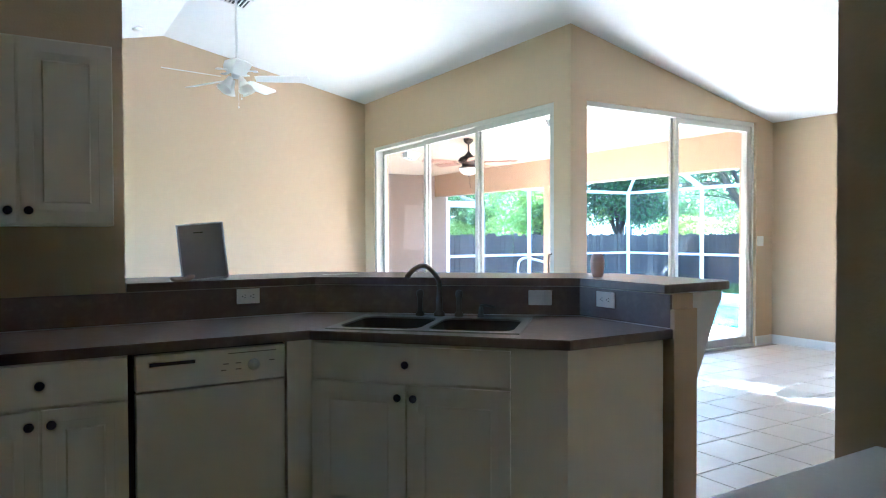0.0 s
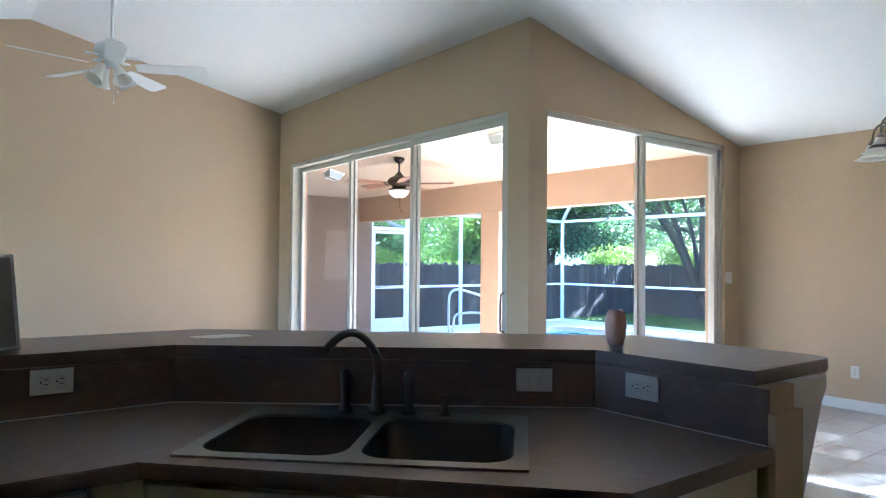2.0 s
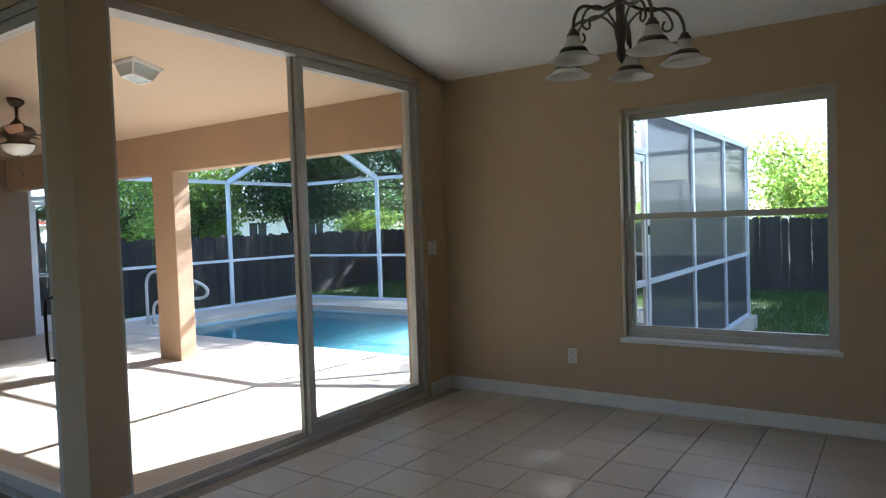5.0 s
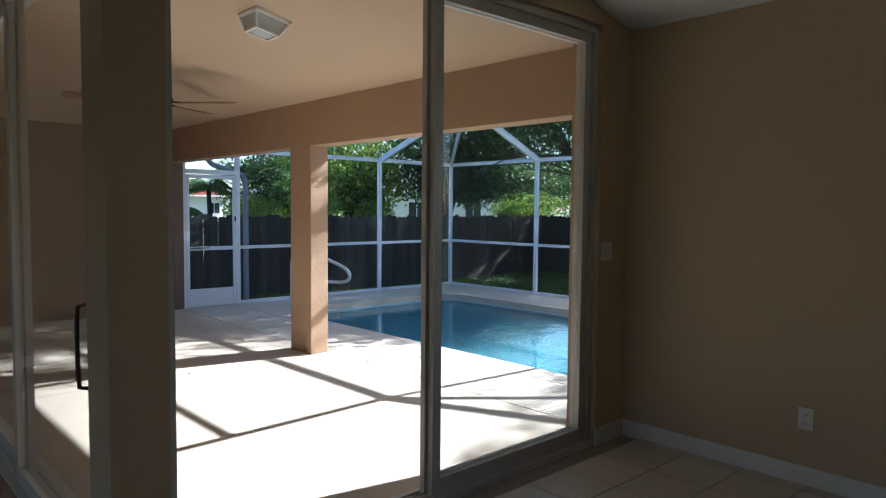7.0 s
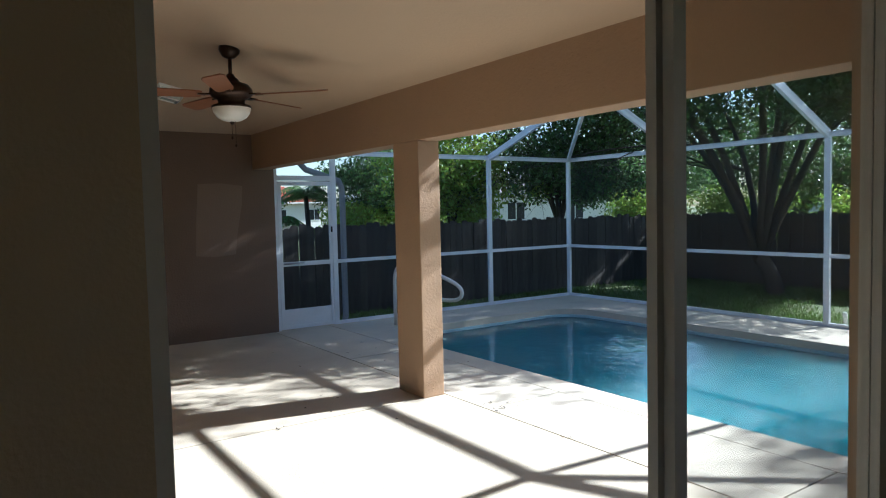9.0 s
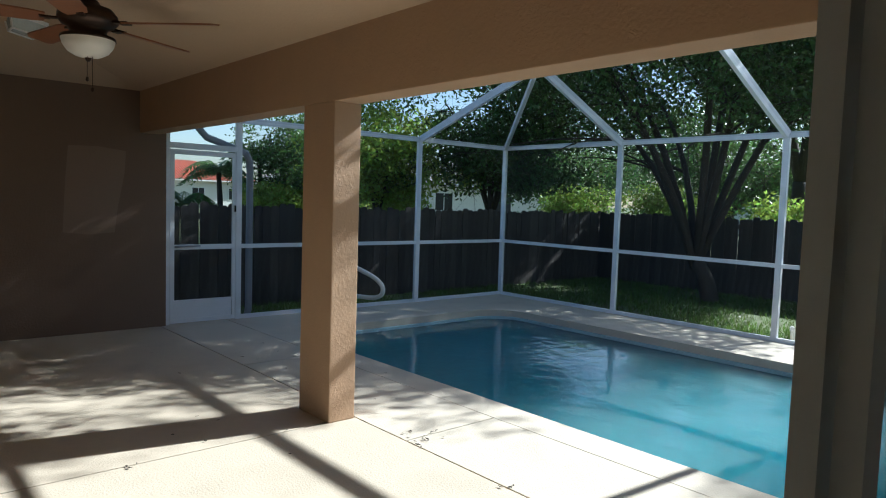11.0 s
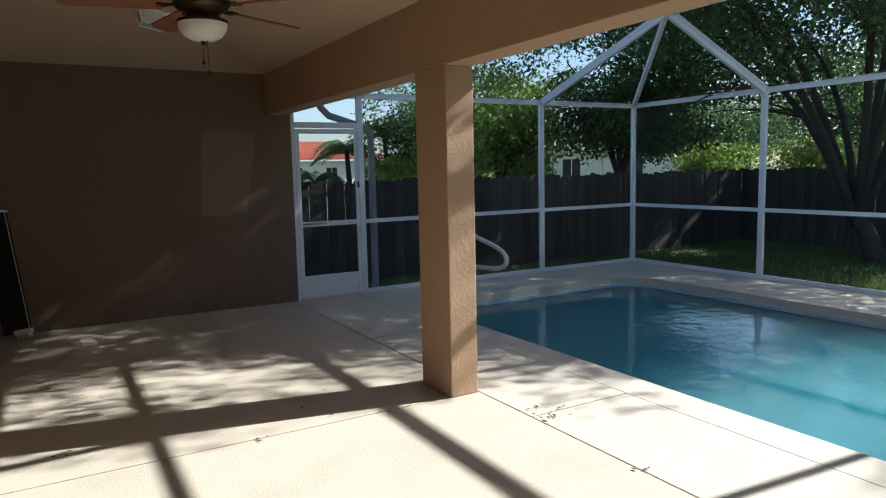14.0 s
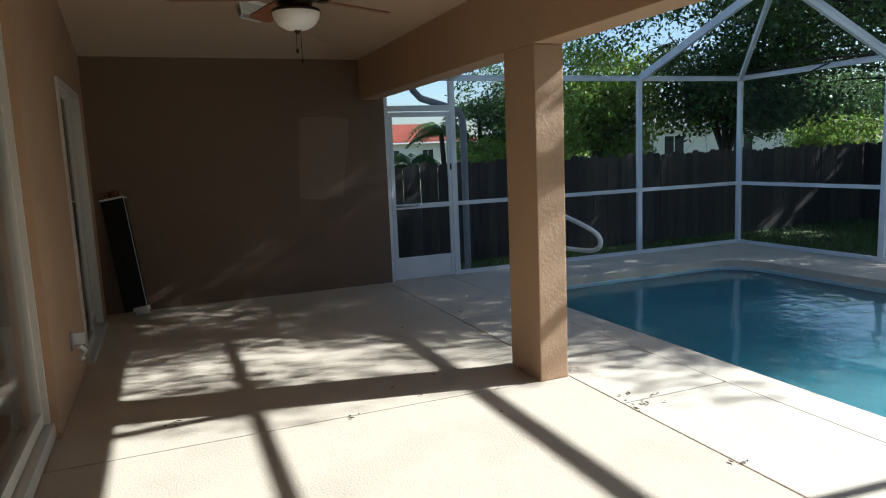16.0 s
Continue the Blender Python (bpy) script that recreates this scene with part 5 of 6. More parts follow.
ys = [CY1, 10.865, 8.49, 6.11, CY0]
TX, TY1, TY0 = 12.23, 10.865, 6.11
KZ = 0.84
for y in ys:
    bar("post", (CX, y, LZ), (CX, y, RAIL_Z), 0.075, 0.05)
for x in (9.26, 10.74, 12.21):
    bar("post", (x, CY1, LZ), (x, CY1, RAIL_Z), 0.05, 0.075)
for x in (8.32, 9.32, 11.0, 12.6):
    bar("post", (x, CY0, LZ), (x, CY0, RAIL_Z), 0.05, 0.075)
for y0, y1 in zip(ys, ys[1:]):
    for z, h in ((RAIL_Z, 0.07), (KZ, 0.05), (LZ + 0.025, 0.05)):
        bar("rail", (CX, y0 - 0.04, z), (CX, y1 + 0.04, z), 0.05, h)
    net((CX, y0, LZ), (CX, y1, LZ), (CX, y1, RAIL_Z), (CX, y0, RAIL_Z))
for x0, x1 in ((9.285, 10.715), (10.765, 12.185), (12.235, CX - 0.04)):
    for z, h in ((RAIL_Z, 0.07), (KZ, 0.05), (LZ + 0.025, 0.05)):
        bar("rail", (x0, CY1, z), (x1, CY1, z), 0.05, h)
    net((x0, CY1, LZ), (x1, CY1, LZ), (x1, CY1, RAIL_Z), (x0, CY1, RAIL_Z))
bar("rail", (8.34, CY1, RAIL_Z), (9.235, CY1, RAIL_Z), 0.05, 0.07)
for x0, x1 in ((9.345, 10.975), (11.025, 12.575), (12.625, CX - 0.04)):
    for z, h in ((RAIL_Z, 0.07), (KZ, 0.05), (LZ + 0.025, 0.05)):
        bar("rail", (x0, CY0, z), (x1, CY0, z), 0.05, h)
    net((x0, CY0, LZ), (x1, CY0, LZ), (x1, CY0, RAIL_Z), (x0, CY0, RAIL_Z), mesh=M_DENSE)
bar("rail", (8.345, CY0, RAIL_Z), (9.295, CY0, RAIL_Z), 0.05, 0.07)
bar("rail", (8.345, CY0, 2.03), (9.295, CY0, 2.03), 0.05, 0.05)
# sloped and flat roof
for y in (TY1, 8.49, TY0):
    bar("rafter", (CX, y, RAIL_Z), (TX, y, FLAT_Z), 0.05, 0.11)
    bar("rafter", (TX, y, FLAT_Z), (8.82, y, 2.86), 0.05, 0.11)
bar("rafter", (CX, CY1, RAIL_Z), (TX, TY1, FLAT_Z), 0.05, 0.08)
bar("rafter", (CX, CY0, RAIL_Z), (TX, TY0, FLAT_Z), 0.05, 0.08)
for x, z in ((TX, FLAT_Z), (9.26, 2.92)):
    bar("rafter", (x, CY1, RAIL_Z), (x, TY1, z), 0.05, 0.10)
    bar("rafter", (x, CY0, RAIL_Z), (x, TY0, z), 0.05, 0.10)
bar("purlin", (TX, TY1, FLAT_Z), (TX, TY0, FLAT_Z), 0.05, 0.09)
bar("purlin", (10.5, TY1, 3.06), (10.5, TY0, 3.06), 0.05, 0.05)
net((CX, CY1, RAIL_Z), (CX, CY0, RAIL_Z), (TX, TY0, FLAT_Z), (TX, TY1, FLAT_Z))
net((TX, TY1, FLAT_Z), (TX, TY0, FLAT_Z), (8.82, TY0, 2.86), (8.82, TY1, 2.86))
net((CX, CY1, RAIL_Z), (TX, TY1, FLAT_Z), (8.82, TY1, 2.86), (8.82, CY1, RAIL_Z))
net((CX, CY0, RAIL_Z), (TX, TY0, FLAT_Z), (8.82, TY0, 2.86), (8.82, CY0, RAIL_Z))


def screen_door(x0, x1, y, z1, label):
    d = thing("screen_door", ((x0 + x1) / 2, y, LZ), label, "screen door", "cage doors")
    b = bmesh.new()
    z0 = LZ + 0.01
    for a, c in (((x0, z0), (x0 + 0.05, z1)), ((x1 - 0.05, z0), (x1, z1)), ((x0 + 0.05, z1 - 0.06), (x1 - 0.05, z1)), ((x0 + 0.05, z0), (x1 - 0.05, z0 + 0.05)), ((x0 + 0.05, KZ - 0.03), (x1 - 0.05, KZ + 0.03)), ((x0 + 0.05, z0 + 0.24), (x1 - 0.05, z0 + 0.28))):
        box(b, (a[0], y - 0.015, a[1]), (c[0], y + 0.015, c[1]))
    part("door_frame", b, M_CAGE, d)
    part("kick_plate", cut_box((x0 + 0.05, y - 0.004, z0 + 0.05), (x1 - 0.05, y + 0.004, z0 + 0.24)), M_CAGE, d)
    b = bmesh.new()
    b.faces.new([b.verts.new(p) for p in ((x0 + 0.05, y, z0 + 0.28), (x1 - 0.05, y, z0 + 0.28), (x1 - 0.05, y, z1 - 0.06), (x0 + 0.05, y, z1 - 0.06))])
    part("screen", b, M_SCREEN, d)
    part("closer", tube(bmesh.new(), [(x0 + 0.05, y - 0.03, KZ + 0.005), (x0 + 0.36, y - 0.03, KZ + 0.015)], 0.013, 10), M_SPOUT, d, "grey pneumatic closer")
    part("latch", tube(bmesh.new(), [(x1 - 0.03, y - 0.05, 1.28), (x1 - 0.03, y - 0.05, 1.36)], 0.012, 8), M_KNOB, d)
    return d


screen_door(8.40, 9.23, CY1, 2.02, "white aluminium screen door with a kick plate, closed")
solid("door_jamb", join_bm(cut_box((8.342, CY1 - 0.03, LZ), (8.39, CY1 + 0.03, RAIL_Z)), cut_box((8.39, CY1 - 0.03, 2.03), (9.235, CY1 + 0.03, 2.10))), M_CAGE, "white aluminium jamb of the screen door", kind="structure")
screen_door(8.37, 9.28, CY0, 2.00, "white aluminium screen door beside the window, closed")


def downspout(pts, label):
    b = bmesh.new()
    pts = [Vector(p) for p in pts]
    tube(b, pts, 0.045, 12)
    solid("downspout", b, M_SPOUT, label, "downspout")


downspout([(8.72, 13.36, 2.66), (8.74, 13.36, 2.45), (8.80, 13.36, 2.30), (8.90, 13.36, 2.20), (9.30, 13.36, 2.08), (9.42, 13.36, 2.04), (9.47, 13.36, 1.94), (9.48, 13.36, 1.80), (9.48, 13.36, 0.0), (9.46, 13.36, -0.14), (9.40, 13.40, -0.25)], "grey downspout with an elbow beside the cage")
downspout([(8.72, 3.60, 2.66), (8.70, 3.60, 2.48), (8.60, 3.60, 2.34), (8.40, 3.60, 2.20), (8.33, 3.60, 2.10), (8.32, 3.60, 1.95), (8.32, 3.60, -0.28)], "white downspout beside the window")

# pool rail
rp = [(9.88, 12.55, LZ), (9.88, 12.55, 0.55)] + arc((9.88, 12.55, 0.55), (9.89, 12.55, 0.84), (9.93, 12.20, 0.80), 8)[1:] + arc((9.93, 12.20, 0.80), (9.96, 11.85, 0.76), (9.98, 11.42, 0.66), 5)[1:] + arc((9.98, 11.42, 0.66), (10.0, 11.02, 0.58), (10.0, 11.06, 0.47), 8)[1:] + arc((10.0, 11.06, 0.47), (10.0, 11.08, 0.37), (10.0, 11.42, 0.36), 6)[1:] + [(9.95, 11.95, 0.34), (9.92, 12.25, 0.30)] + arc((9.92, 12.25, 0.30), (9.91, 12.42, 0.28), (9.91, 12.42, 0.1), 5)[1:] + [(9.91, 12.42, LZ)]
solid("pool_rail", tube(bmesh.new(), rp, 0.026, 12), M_PVC, "white looped pool hand rail on the deck", "hand rail")
solid("drain_pipe", tube(bmesh.new(), [(14.50, 8.42, GZ), (14.50, 8.42, -0.02), (14.48, 8.42, 0.03), (14.42, 8.40, 0.05), (14.34, 8.36, 0.05)], 0.028, 10), M_PVC, "white PVC pipe elbow rising from the lawn", "pipe")

# leaf litter on the deck
rng = random.Random(5)
b = bmesh.new()
for cx, cy, n_, sp in ((8.37, 8.36, 14, 0.07), (8.27, 7.46, 3, 0.02), (5.68, 9.39, 4, 0.03), (6.73, 8.99, 3, 0.03), (7.4, 8.95, 6, 0.25), (8.9, 9.6, 4, 0.3), (7.9, 11.5, 6, 0.6), (8.6, 10.6, 5, 0.3)):
    for _ in range(n_):
        x, y, a = cx + rng.gauss(0, sp), cy + rng.gauss(0, sp), rng.uniform(0, 6.3)
        l_, w_ = rng.uniform(0.012, 0.028), rng.uniform(0.005, 0.011)
        ca, sa = math.cos(a), math.sin(a)
        b.faces.new([b.verts.new((x + ca * i * l_ - sa * j * w_, y + sa * i * l_ + ca * j * w_, LZ + 0.006 + 0.006 * rng.random())) for i, j in ((-1, 0), (0, -1), (1, 0), (0, 1))])
tagged(part("leaf_litter", b, M_MULCH), "dry brown leaves scattered on the deck", "leaves", kind="stuff")

# ---- fences ----
def fence(name, p, q, top, side, label):
    """A run of dog-eared boards from p to q on two rails."""
    p, q = Vector((*p, 0)), Vector((*q, 0))
    d = (q - p).normalized()
    n = math.ceil((q - p).length / 0.147)
    th = thing(name, (p.x, p.y, GZ), label, "fence")
    o = Vector((-d.y, d.x, 0)) * side
    meshes = []
    for k in range(4):
        b = bmesh.new()
        w, h = 0.1478 - 0.0008 * k, top - GZ + (0.0, 0.02, -0.015, 0.03)[k]
        pts = [(0, 0), (w, 0), (w, h - 0.03), (w - 0.035, h), (0.035, h), (0, h - 0.03)]
        va = [b.verts.new((x, 0, z)) for x, z in pts]
        vb = [b.verts.new((x, 0.018, z)) for x, z in pts]
        b.faces.new(va), b.faces.new(vb[::-1])
        for i in range(6):
            b.faces.new((va[i], vb[i], vb[(i + 1) % 6], va[(i + 1) % 6]))
        bmesh.ops.recalc_face_normals(b, faces=b.faces[:])
        meshes.append(mesh_of("board", b, M_FENCE))
    ang = math.atan2(d.y, d.x)
    r = random.Random(len(name) + int(p.x * 7))
    for k in range(n):
        ob = new("board", meshes[r.randrange(4)])
        ob.parent = th
        c = d * (0.147 * k + r.uniform(-0.0015, 0.0015))
        ob.location = (c.x, c.y, r.uniform(-0.02, 0.015))
        ob.rotation_euler = (r.uniform(-0.008, 0.008), r.uniform(-0.006, 0.006), ang + r.uniform(-0.012, 0.012))
    for z in (0.25, 1.15):
        b = beam(bmesh.new(), p + o * 0.05 + Vector((0, 0, z)), q + o * 0.05 + Vector((0, 0, z)), 0.04, 0.09)
        bmesh.ops.recalc_face_normals(b, faces=b.faces[:])
        part("rail", b, M_FENCE, th)
    return th


fence("fence", (3.5, 15.17), (19.6, 15.17), 1.33, 1, "dark weathered wooden privacy fence behind the pool")
fence("fence", (19.6, 15.17), (19.6, -6.0), 1.33, 1, "dark weathered wooden fence along the side of the yard")

# ---- trees ----
def leaf_mesh(name, centres, per, spread, size, mat, seed, flat=0.75):
    """Thousands of small leaves round the given centres, as one mesh."""
    g = np.random.default_rng(seed)
    c = np.repeat(np.array(centres, float), per, axis=0)
    n = len(c)
    off = g.normal(0, 1, (n, 3))
    off /= np.maximum(1.0, np.linalg.norm(off, axis=1, keepdims=True) / 1.9)
    c = c + off * spread * np.array([1, 1, flat])
    d = g.normal(0, 1, (n, 3)) + np.array([0, 0, -0.35])
    d /= np.linalg.norm(d, axis=1, keepdims=True)
    s = np.cross(d, g.normal(0, 1, (n, 3)))
    s /= np.linalg.norm(s, axis=1, keepdims=True)
    l = size * g.uniform(0.6, 1.25, (n, 1))
    v = np.empty((n, 4, 3))
    v[:, 0], v[:, 1], v[:, 2], v[:, 3] = c - d * l, c + s * l * 0.45, c + d * l, c - s * l * 0.45
    me = bpy.data.meshes.new(name)
    me.from_pydata(v.reshape(-1, 3).tolist(), [], np.arange(n * 4).reshape(-1, 4).tolist())
    me.materials.append(mat)
    return me


def tree(at, height, radius, seed, leafmat, label, leaves=40000, leaf=0.065, trunk_r=0.2, fork=1.0, low=0.35, spread=0.55, lean=(0, 0), clumps=260, limbs=7, rises=(0.35, 0.85)):
    """A trunk that forks into limbs and branches, with leaf clumps at the outer twigs."""
    r = random.Random(seed)
    base = Vector(at)
    th = thing("tree", tuple(base), label, "tree")
    b = bmesh.new()
    lv = Vector((lean[0], lean[1], 0)) * 0.8
    top = base + Vector((lean[0] * 0.2, lean[1] * 0.2, fork))
    tube(b, arc(base - Vector((0, 0, 0.2)), base + Vector((0, 0, fork * 0.5)), top, 6), trunk_r * 1.25, 10, trunk_r * 0.85)
    tips = []
    for i in range(limbs):
        a = 2 * math.pi * (i + r.uniform(-0.3, 0.3)) / limbs
        reach = radius * r.uniform(0.55, 0.85)
        rise = (height - fork) * r.uniform(*rises)
        e = top + lv + Vector((math.cos(a) * reach, math.sin(a) * reach, rise))
        mid = top + Vector((math.cos(a) * reach * 0.35, math.sin(a) * reach * 0.35, rise * 0.65))
        pts = arc(top - Vector((0, 0, 0.15)), mid, e, 9)
        tube(b, pts, trunk_r * 0.55, 7, trunk_r * 0.12)
        for j in range(7):
            s = pts[3 + j % 6]
            a2 = a + r.uniform(-1.3, 1.3)
            ln = radius * r.uniform(0.3, 0.6)
            e2 = s + Vector((math.cos(a2) * ln, math.sin(a2) * ln, r.uniform(-0.25, 0.45) * ln))
            p2 = arc(s, (s + e2) / 2 + Vector((0, 0, 0.12 * ln)), e2, 5)
            tube(b, p2, trunk_r * 0.17, 5, trunk_r * 0.05)
            for q in p2[2:]:
                for _ in range(2):
                    e3 = q + Vector((r.gauss(0, 0.5), r.gauss(0, 0.5), r.gauss(-0.05, 0.35)))
                    tube(b, [q, (q + e3) / 2 + Vector((0, 0, 0.05)), e3], trunk_r * 0.045, 4, trunk_r * 0.02)
                    tips.append(e3)
    part("trunk", b, M_BARK, th)
    cz = fork + (height - fork) * 0.5
    while len(tips) < clumps * 2:
        u = Vector((r.gauss(0, 1), r.gauss(0, 1), r.gauss(0, 1))).normalized() * r.uniform(0.6, 1.0)
        p = base + Vector((lean[0] + u.x * radius, lean[1] + u.y * radius, cz + u.z * (height - fork) * 0.5))
        if p.z > base.z + height * low:
            tips.append(p)
    r.shuffle(tips)
    tips = [p for p in tips if p.z > base.z + height * low * 0.8][:clumps]
    me = leaf_mesh("crown", [tuple(p - base) for p in tips], leaves // len(tips), spread, leaf, leafmat, seed)
    cr = new("crown", me)
    cr.parent = th
    return th


tree((18.1, 11.4, GZ), 12.5, 6.1, 11, M_LEAF, "big spreading shade tree with dark green leaves inside the fence", 165000, 0.06, 0.155, 0.8, 0.33, 0.40, (-0.4, 1.6), 620, 10)
tree((17.2, 16.6, GZ), 5.4, 1.7, 19, M_LEAF, "dark green shade tree behind the corner of the fence", 17000, 0.065, 0.11, 1.5, 0.5, 0.28, (0, 0), 100, 7)
# added behind the big tree to keep direct sun off the patio's end wall
tree((24.5, 12.4, GZ), 15.0, 5.3, 17, M_LEAF, "tall tree added beyond the side fence to shade the patio", 26000, 0.10, 0.22, 2.6, 0.3, 0.5, (0, 0), 190)
tree((23.0, -0.7, GZ), 12.75, 3.4, 23, M_LEAF, "tall leafy tree beyond the side fence", 170000, 0.09, 0.2, 3.0, 0.3, 0.5, (0, 0), 420)
tree((14.65, 17.7, GZ), 4.7, 0.85, 31, M_LEAF2, "bright yellow-green leafy tree behind the fence", 15000, 0.06, 0.08, 1.3, 0.3, 0.22, (0, 0), 120, 6)
tree((15.9, 22.8, GZ), 5.4, 1.2, 33, M_LEAF, "dark green bushy tree behind the fence", 18000, 0.06, 0.09, 1.1, 0.2, 0.26, (0, 0), 130, 6)
t_c = tree((30.0, 17.0, GZ), 6.5, 3.6, 41, M_LEAF, "dark green leafy tree in a neighbour's garden", 22000, 0.085, 0.16, 1.6, 0.22, 0.6, (0, 0), 190)
t_d = tree((27.0, 3.0, GZ), 4.2, 2.6, 47, M_LEAF2, "bright green leafy tree beyond the side fence", 16000, 0.08, 0.12, 1.2, 0.2, 0.5, (0, 0), 140)
for k, (x, y, s, src) in enumerate(((36, 30, 1.2, t_c), (46, 20, 1.3, t_d), (58, 6, 1.1, t_c), (60, 44, 1.5, t_c), (42, 58, 1.5, t_d), (50, 70, 1.8, t_c), (-8, 60, 1.3, t_c), (62, -14, 1.2, t_c))):
    c = copy_thing(src, Matrix.Translation((x, y, GZ)) @ Matrix.Rotation(1.3 * k, 4, "Z"))
    c.scale = (s, s, s * 0.9)


def shrub(at, r0, h, seed, mat, label, n=5000, leaf=0.05):
    g = random.Random(seed)
    th = thing("shrub", at, label, "shrub")
    b = bmesh.new()
    base = Vector(at)
    cs = []
    for _ in range(16):
        a = g.uniform(0, 6.28)
        q = g.uniform(0.2, 1.0)
        e = Vector((math.cos(a) * r0 * q, math.sin(a) * r0 * q, h * g.uniform(0.45, 1.0)))
        tube(b, [base, base + e * 0.5 + Vector((0, 0, 0.1)), base + e], 0.018, 5, 0.005)
        cs.append(tuple(e))
        cs.append(tuple(e * 0.7))
    part("stems", b, M_BARK, th)
    cr = new("foliage", leaf_mesh("foliage", cs, n // len(cs), r0 * 0.3, leaf, mat, seed))
    cr.parent = th
    return th


for k, (x, y, r0, h) in enumerate(((15.2, 22.5, 0.9, 2.2), (16.4, 22.8, 1.1, 2.5), (14.2, 22.6, 0.7, 1.95), (22.0, 14.5, 1.2, 2.0), (22.3, 11.2, 1.1, 1.9), (22.0, 8.0, 1.2, 1.8), (20.6, 16.8, 1.0, 2.0), (22.5, 2.5, 1.4, 2.6))):
    shrub((x, y, GZ), r0, h, 60 + k, M_LEAF2, "leafy yellow-green garden shrub behind the fence", 11000, 0.06)
shrub((17.3, 24.0, GZ), 1.3, 3.6, 81, M_LEAF, "tall dark green shrub behind the fence", 14000, 0.07)


def palm(at, h, seed):
    g = random.Random(seed)
    base = Vector(at)
    th = thing("palm_tree", at, "green palm tree with arching fronds behind the fence", "palm", "garden palms")
    part("trunk", tube(bmesh.new(), [base, base + Vector((0.05, 0, h * 0.5)), base + Vector((0, 0.05, h))], 0.10, 9, 0.07), M_BARK, th)
    top = base + Vector((0, 0.05, h))
    for k in range(19):
        a = 2 * math.pi * k / 19 + g.uniform(-0.2, 0.2)
        up = g.uniform(0.1, 0.9)
        ln = g.uniform(0.8, 1.15)
        d = Vector((math.cos(a), math.sin(a), 0))
        pts = arc(top, top + d * ln * 0.5 + Vector((0, 0, up)), top + d * ln + Vector((0, 0, up * 0.4 - 0.45)), 12)
        b = tube(bmesh.new(), pts, 0.012, 4, 0.004)
        s = d.cross(Vector((0, 0, 1)))
        for i in range(1, 13):
            p = pts[i]
            w = 0.32 * math.sin(math.pi * (i / 13) ** 0.7) + 0.05
            for sg in (-1, 1):
                e = p + s * sg * w + d * 0.12 - Vector((0, 0, w * 0.5))
                b.faces.new([b.verts.new(p + d * 0.045), b.verts.new(e + d * 0.012), b.verts.new(e - d * 0.012), b.verts.new(p - d * 0.045)])
        part("frond", b, M_PALM, th)


palm((14.8, 24.0, GZ), 2.9, 3)
palm((13.55, 24.0, GZ), 2.4, 4)
palm((12.5, 24.0, GZ), 1.45, 5)

# ---- neighbours' houses ----
def house(at, size, eave, ridge, wall, roof, label, rot=0.0, windows=3, tiles=False):
    """A plain house: four walls, hipped roof, windows along the near side."""
    x, y = at
    w, d = size
    th = thing("house", (x, y, GZ), label, "house")
    th.rotation_euler = (0, 0, rot)
    mk = lambda name, b, m, parent=th: part(name, turned(b, Matrix.Translation((x, y, 0))), m, parent)
    mk("wall", cut_box((-w / 2, -d / 2, GZ), (w / 2, d / 2, eave)), wall)
    b = bmesh.new()
    e = 0.6
    lo = [b.verts.new(p) for p in ((-w / 2 - e, -d / 2 - e, eave), (w / 2 + e, -d / 2 - e, eave), (w / 2 + e, d / 2 + e, eave), (-w / 2 - e, d / 2 + e, eave))]
    hi = [b.verts.new(p) for p in ((-w / 2 + d / 2, 0, ridge), (w / 2 - d / 2, 0, ridge))]
    b.faces.new((lo[0], lo[1], hi[1], hi[0])), b.faces.new((lo[1], lo[2], hi[1])), b.faces.new((lo[2], lo[3], hi[0], hi[1])), b.faces.new((lo[3], lo[0], hi[0])), b.faces.new(lo[::-1])
    bmesh.ops.recalc_face_normals(b, faces=b.faces[:])
    rf = mk("roof", b, roof)
    if tiles:
        b = bmesh.new()
        n = int((w + 2 * e) / 0.3)
        for i in range(n):
            xx = -w / 2 - e + 0.15 + i * 0.3
            t1 = min(1.0, (xx + w / 2 + e) / (d / 2 + e), (w / 2 + e - xx) / (d / 2 + e))
            p = Vector((xx, -d / 2 - e, eave + 0.02))
            q = Vector((xx, -d / 2 - e + t1 * (d / 2 + e), eave + t1 * (ridge - eave) + 0.02))
            if t1 > 0.05:
                tube(b, [p, q], 0.09, 6)
        mk("tile_row", b, roof, th)
    mk("fascia", cut_box((-w / 2 - e, -d / 2 - e - 0.03, eave - 0.14), (w / 2 + e, -d / 2 - e, eave + 0.02)), M_TRIM)
    for i in range(windows):
        xx = -w / 2 + w * (i + 0.5) / windows
        wf = mk("window", join_bm(cut_box((xx - 0.75, -d / 2 - 0.05, 0.7), (xx + 0.75, -d / 2, 0.78)), cut_box((xx - 0.75, -d / 2 - 0.05, 2.02), (xx + 0.75, -d / 2, 2.1)), cut_box((xx - 0.75, -d / 2 - 0.05, 0.78), (xx - 0.67, -d / 2, 2.02)), cut_box((xx + 0.67, -d / 2 - 0.05, 0.78), (xx + 0.75, -d / 2, 2.02)), cut_box((xx - 0.03, -d / 2 - 0.05, 0.78), (xx + 0.03, -d / 2, 2.02))), M_TRIM)
        mk("pane", cut_box((xx - 0.67, -d / 2 - 0.02, 0.78), (xx + 0.67, -d / 2 - 0.01, 2.02)), M_SEAL, wf)
    return th


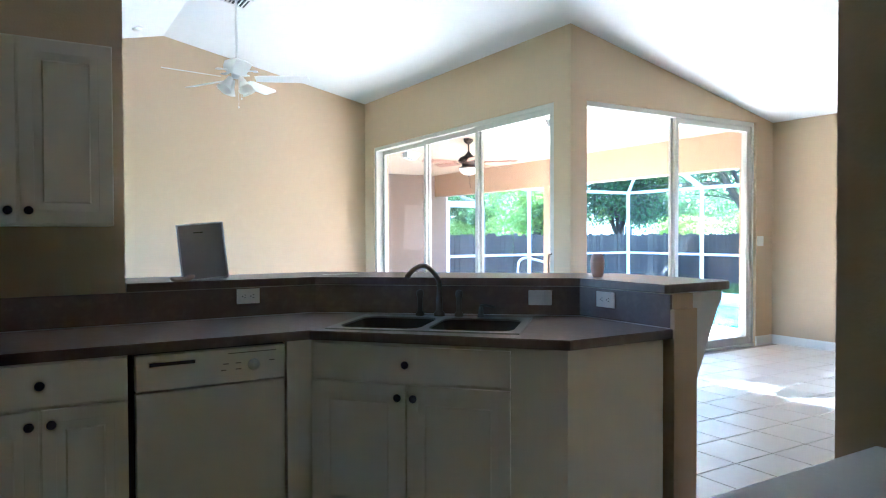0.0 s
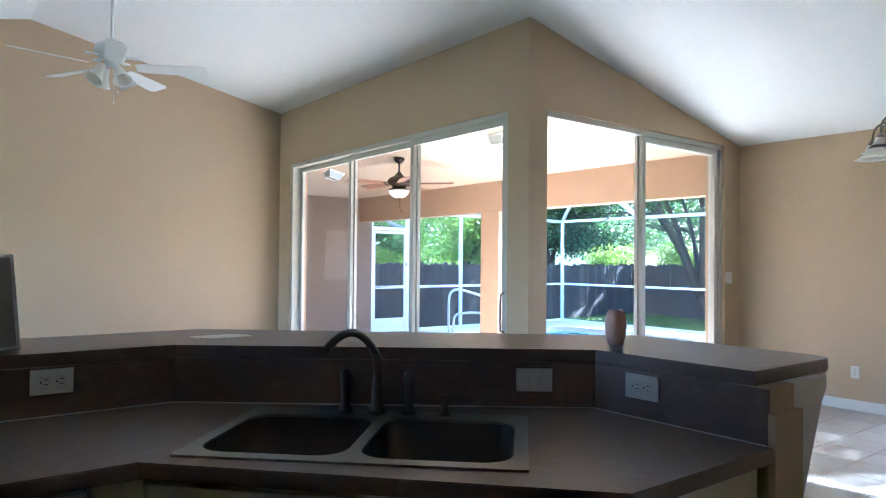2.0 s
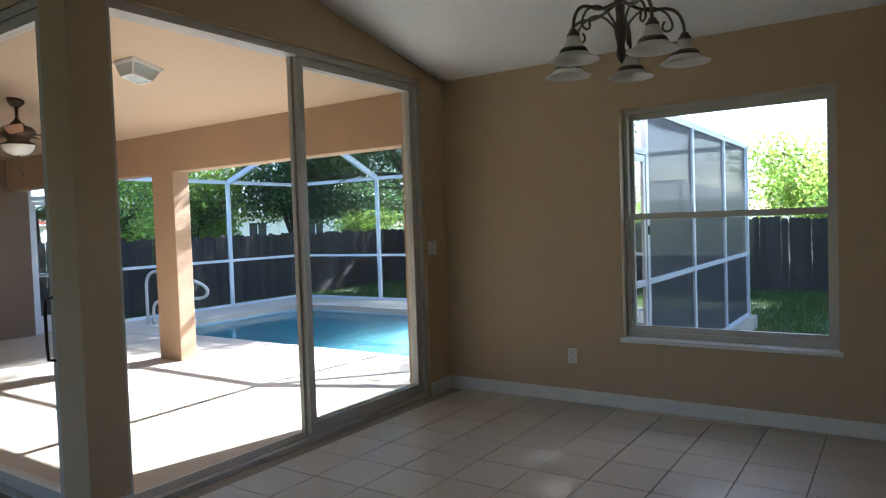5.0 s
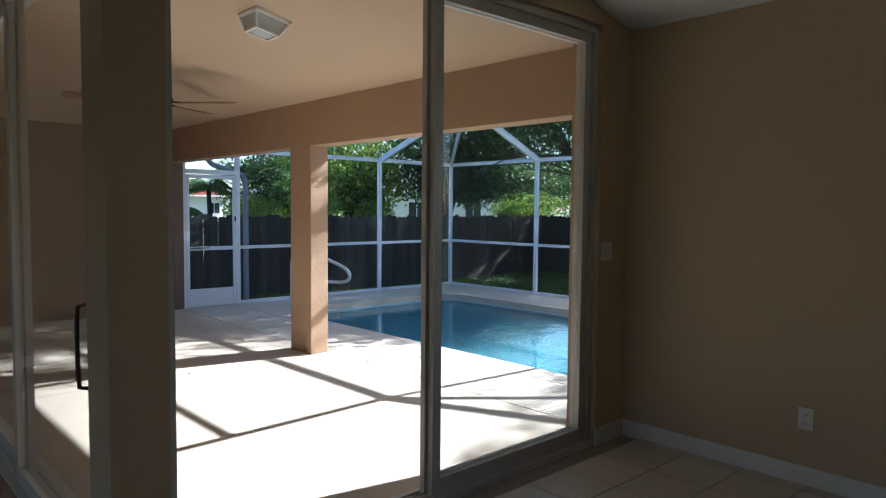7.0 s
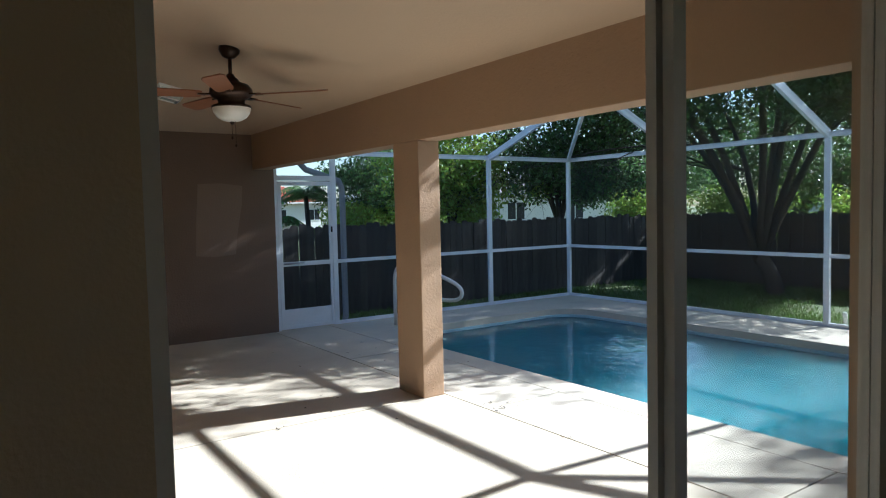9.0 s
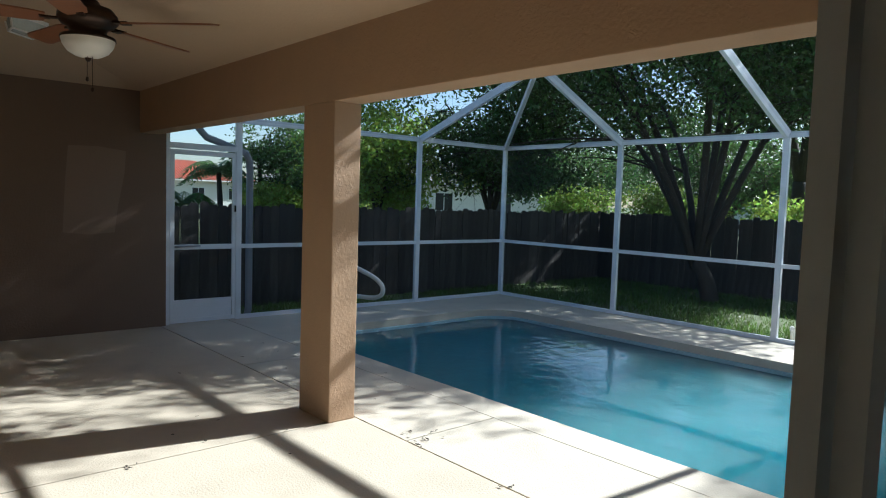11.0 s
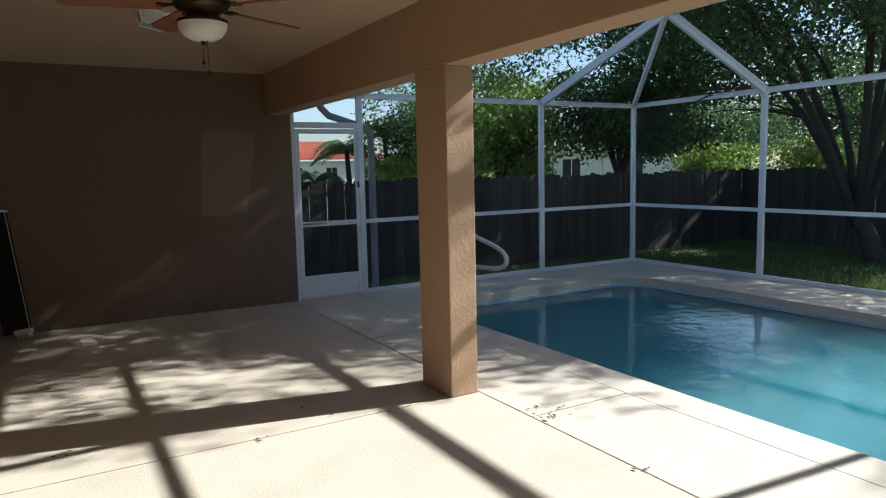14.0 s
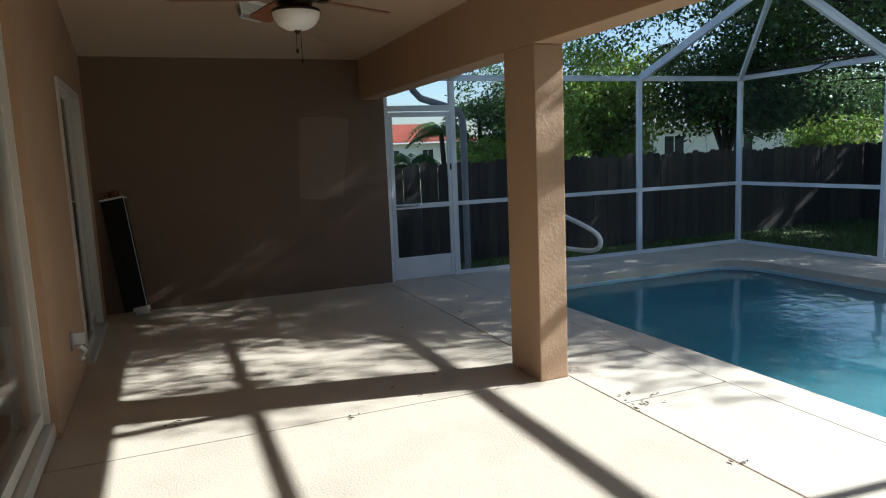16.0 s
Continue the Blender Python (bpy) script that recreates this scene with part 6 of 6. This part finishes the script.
house((33, 86), (17, 10), 2.9, 5.2, M_WHITEWALL, M_REDTILE, "white house with a red barrel-tile roof", 0.0, 4, True)
house((40, 47), (24, 9), 2.7, 4.6, M_WHITEWALL, M_GREYROOF, "white house with a grey shingle roof", -0.35, 5)
house((62, 24), (22, 9), 2.7, 4.6, M_WHITEWALL, M_GREYROOF, "pale house with a grey roof beyond the trees", -1.2, 5)
enc = thing("porch_enclosure", (26, 35, GZ), "dark screened porch with white posts behind the neighbour's yard", "porch")
for i in range(6):
    part("post", cut_box((23.5 + i * 1.0, 34, GZ), (23.58 + i * 1.0, 34.08, 2.5)), M_CAGE, enc)
for z in (0.9, 2.45):
    part("rail", cut_box((23.5, 34, z), (28.6, 34.06, z + 0.1)), M_CAGE, enc)
part("screen", cut_box((23.5, 34.1, GZ), (28.6, 34.12, 2.5)), M_SEAL, enc)
part("roof", cut_box((23.3, 33.9, 2.55), (28.8, 38, 2.7)), M_GREYROOF, enc)

# ---- grass blades ----
def blades(zones, n, seed):
    g = np.random.default_rng(seed)
    area = np.array([(x1 - x0) * (y1 - y0) for x0, y0, x1, y1 in zones])
    pick = g.choice(len(zones), n, p=area / area.sum())
    z = np.array(zones)[pick]
    x = z[:, 0] + (z[:, 2] - z[:, 0]) * g.random(n)
    y = z[:, 1] + (z[:, 3] - z[:, 1]) * g.random(n)
    keep = (np.sin(x * 1.7 + 1) * np.cos(y * 1.3) + g.normal(0, 0.5, n)) > -0.55
    x, y = x[keep], y[keep]
    n = len(x)
    a = g.uniform(0, 6.28, n)
    h = g.uniform(0.04, 0.11, n)
    w = g.uniform(0.006, 0.012, n)
    ln = g.normal(0, 0.035, (n, 2))
    v = np.empty((n, 3, 3))
    for k, s in ((0, -1), (1, 1)):
        v[:, k] = np.stack([x + s * w * np.cos(a), y + s * w * np.sin(a), np.full(n, GZ)], 1)
    v[:, 2] = np.stack([x + ln[:, 0], y + ln[:, 1], GZ + h], 1)
    me = bpy.data.meshes.new("grass")
    me.from_pydata(v.reshape(-1, 3).tolist(), [], np.arange(n * 3).reshape(-1, 3).tolist())
    me.materials.append(M_BLADEG)
    tagged(new("grass", me), "patchy green lawn grass between cage and fence", "grass", kind="stuff")


blades([(14.32, 0.0, 19.5, 15.1), (8.4, 13.35, 14.32, 15.1), (8.4, -3.0, 19.5, 3.6)], 90000, 12)

# ---- floor tiles ----
P = 0.347
b = cut_box((0.003, 0.003, -0.012), (P - 0.003, P - 0.003, 0.0), 0.0)
bmesh.ops.bevel(b, geom=[e for e in b.edges if all(v.co.z > -0.001 for v in e.verts)], offset=0.002, segments=1, affect="EDGES")
tile_me = mesh_of("tile", b, M_TILE)
rest = bmesh.new()
x0, y0 = 6.22 - P * 26, 4.62 - P * 18


def on_tile_floor(x, y):
    cx, cy = x + P / 2, y + P / 2
    if cx > 4.2:
        return 0.75 < cy < YL
    return YS < cy < 3.56 and x > XW


for i in range(32):
    for j in range(20):
        x, y = x0 + i * P, y0 + j * P
        if not on_tile_floor(x, y):
            continue
        if x > 3.35 and y + P <= YL + 0.001 and x + P <= XE and y >= 0.75:
            ob = new("tile", tile_me)
            ob.parent = floor_base
            ob.location = (x, y, 0)
        else:
            xa, ya, xb, yb = max(x, XW), max(y, YS if x < 4.0 else 0.75), min(x + P, XE), min(y + P, YL)
            if xb - xa > 0.02 and yb - ya > 0.02:
                box(rest, (xa + 0.003, ya + 0.003, -0.012), (xb - 0.003, yb - 0.003, 0.0))
tagged(part("tiles", rest, M_TILE, floor_base), "cream floor tiles", kind="stuff")
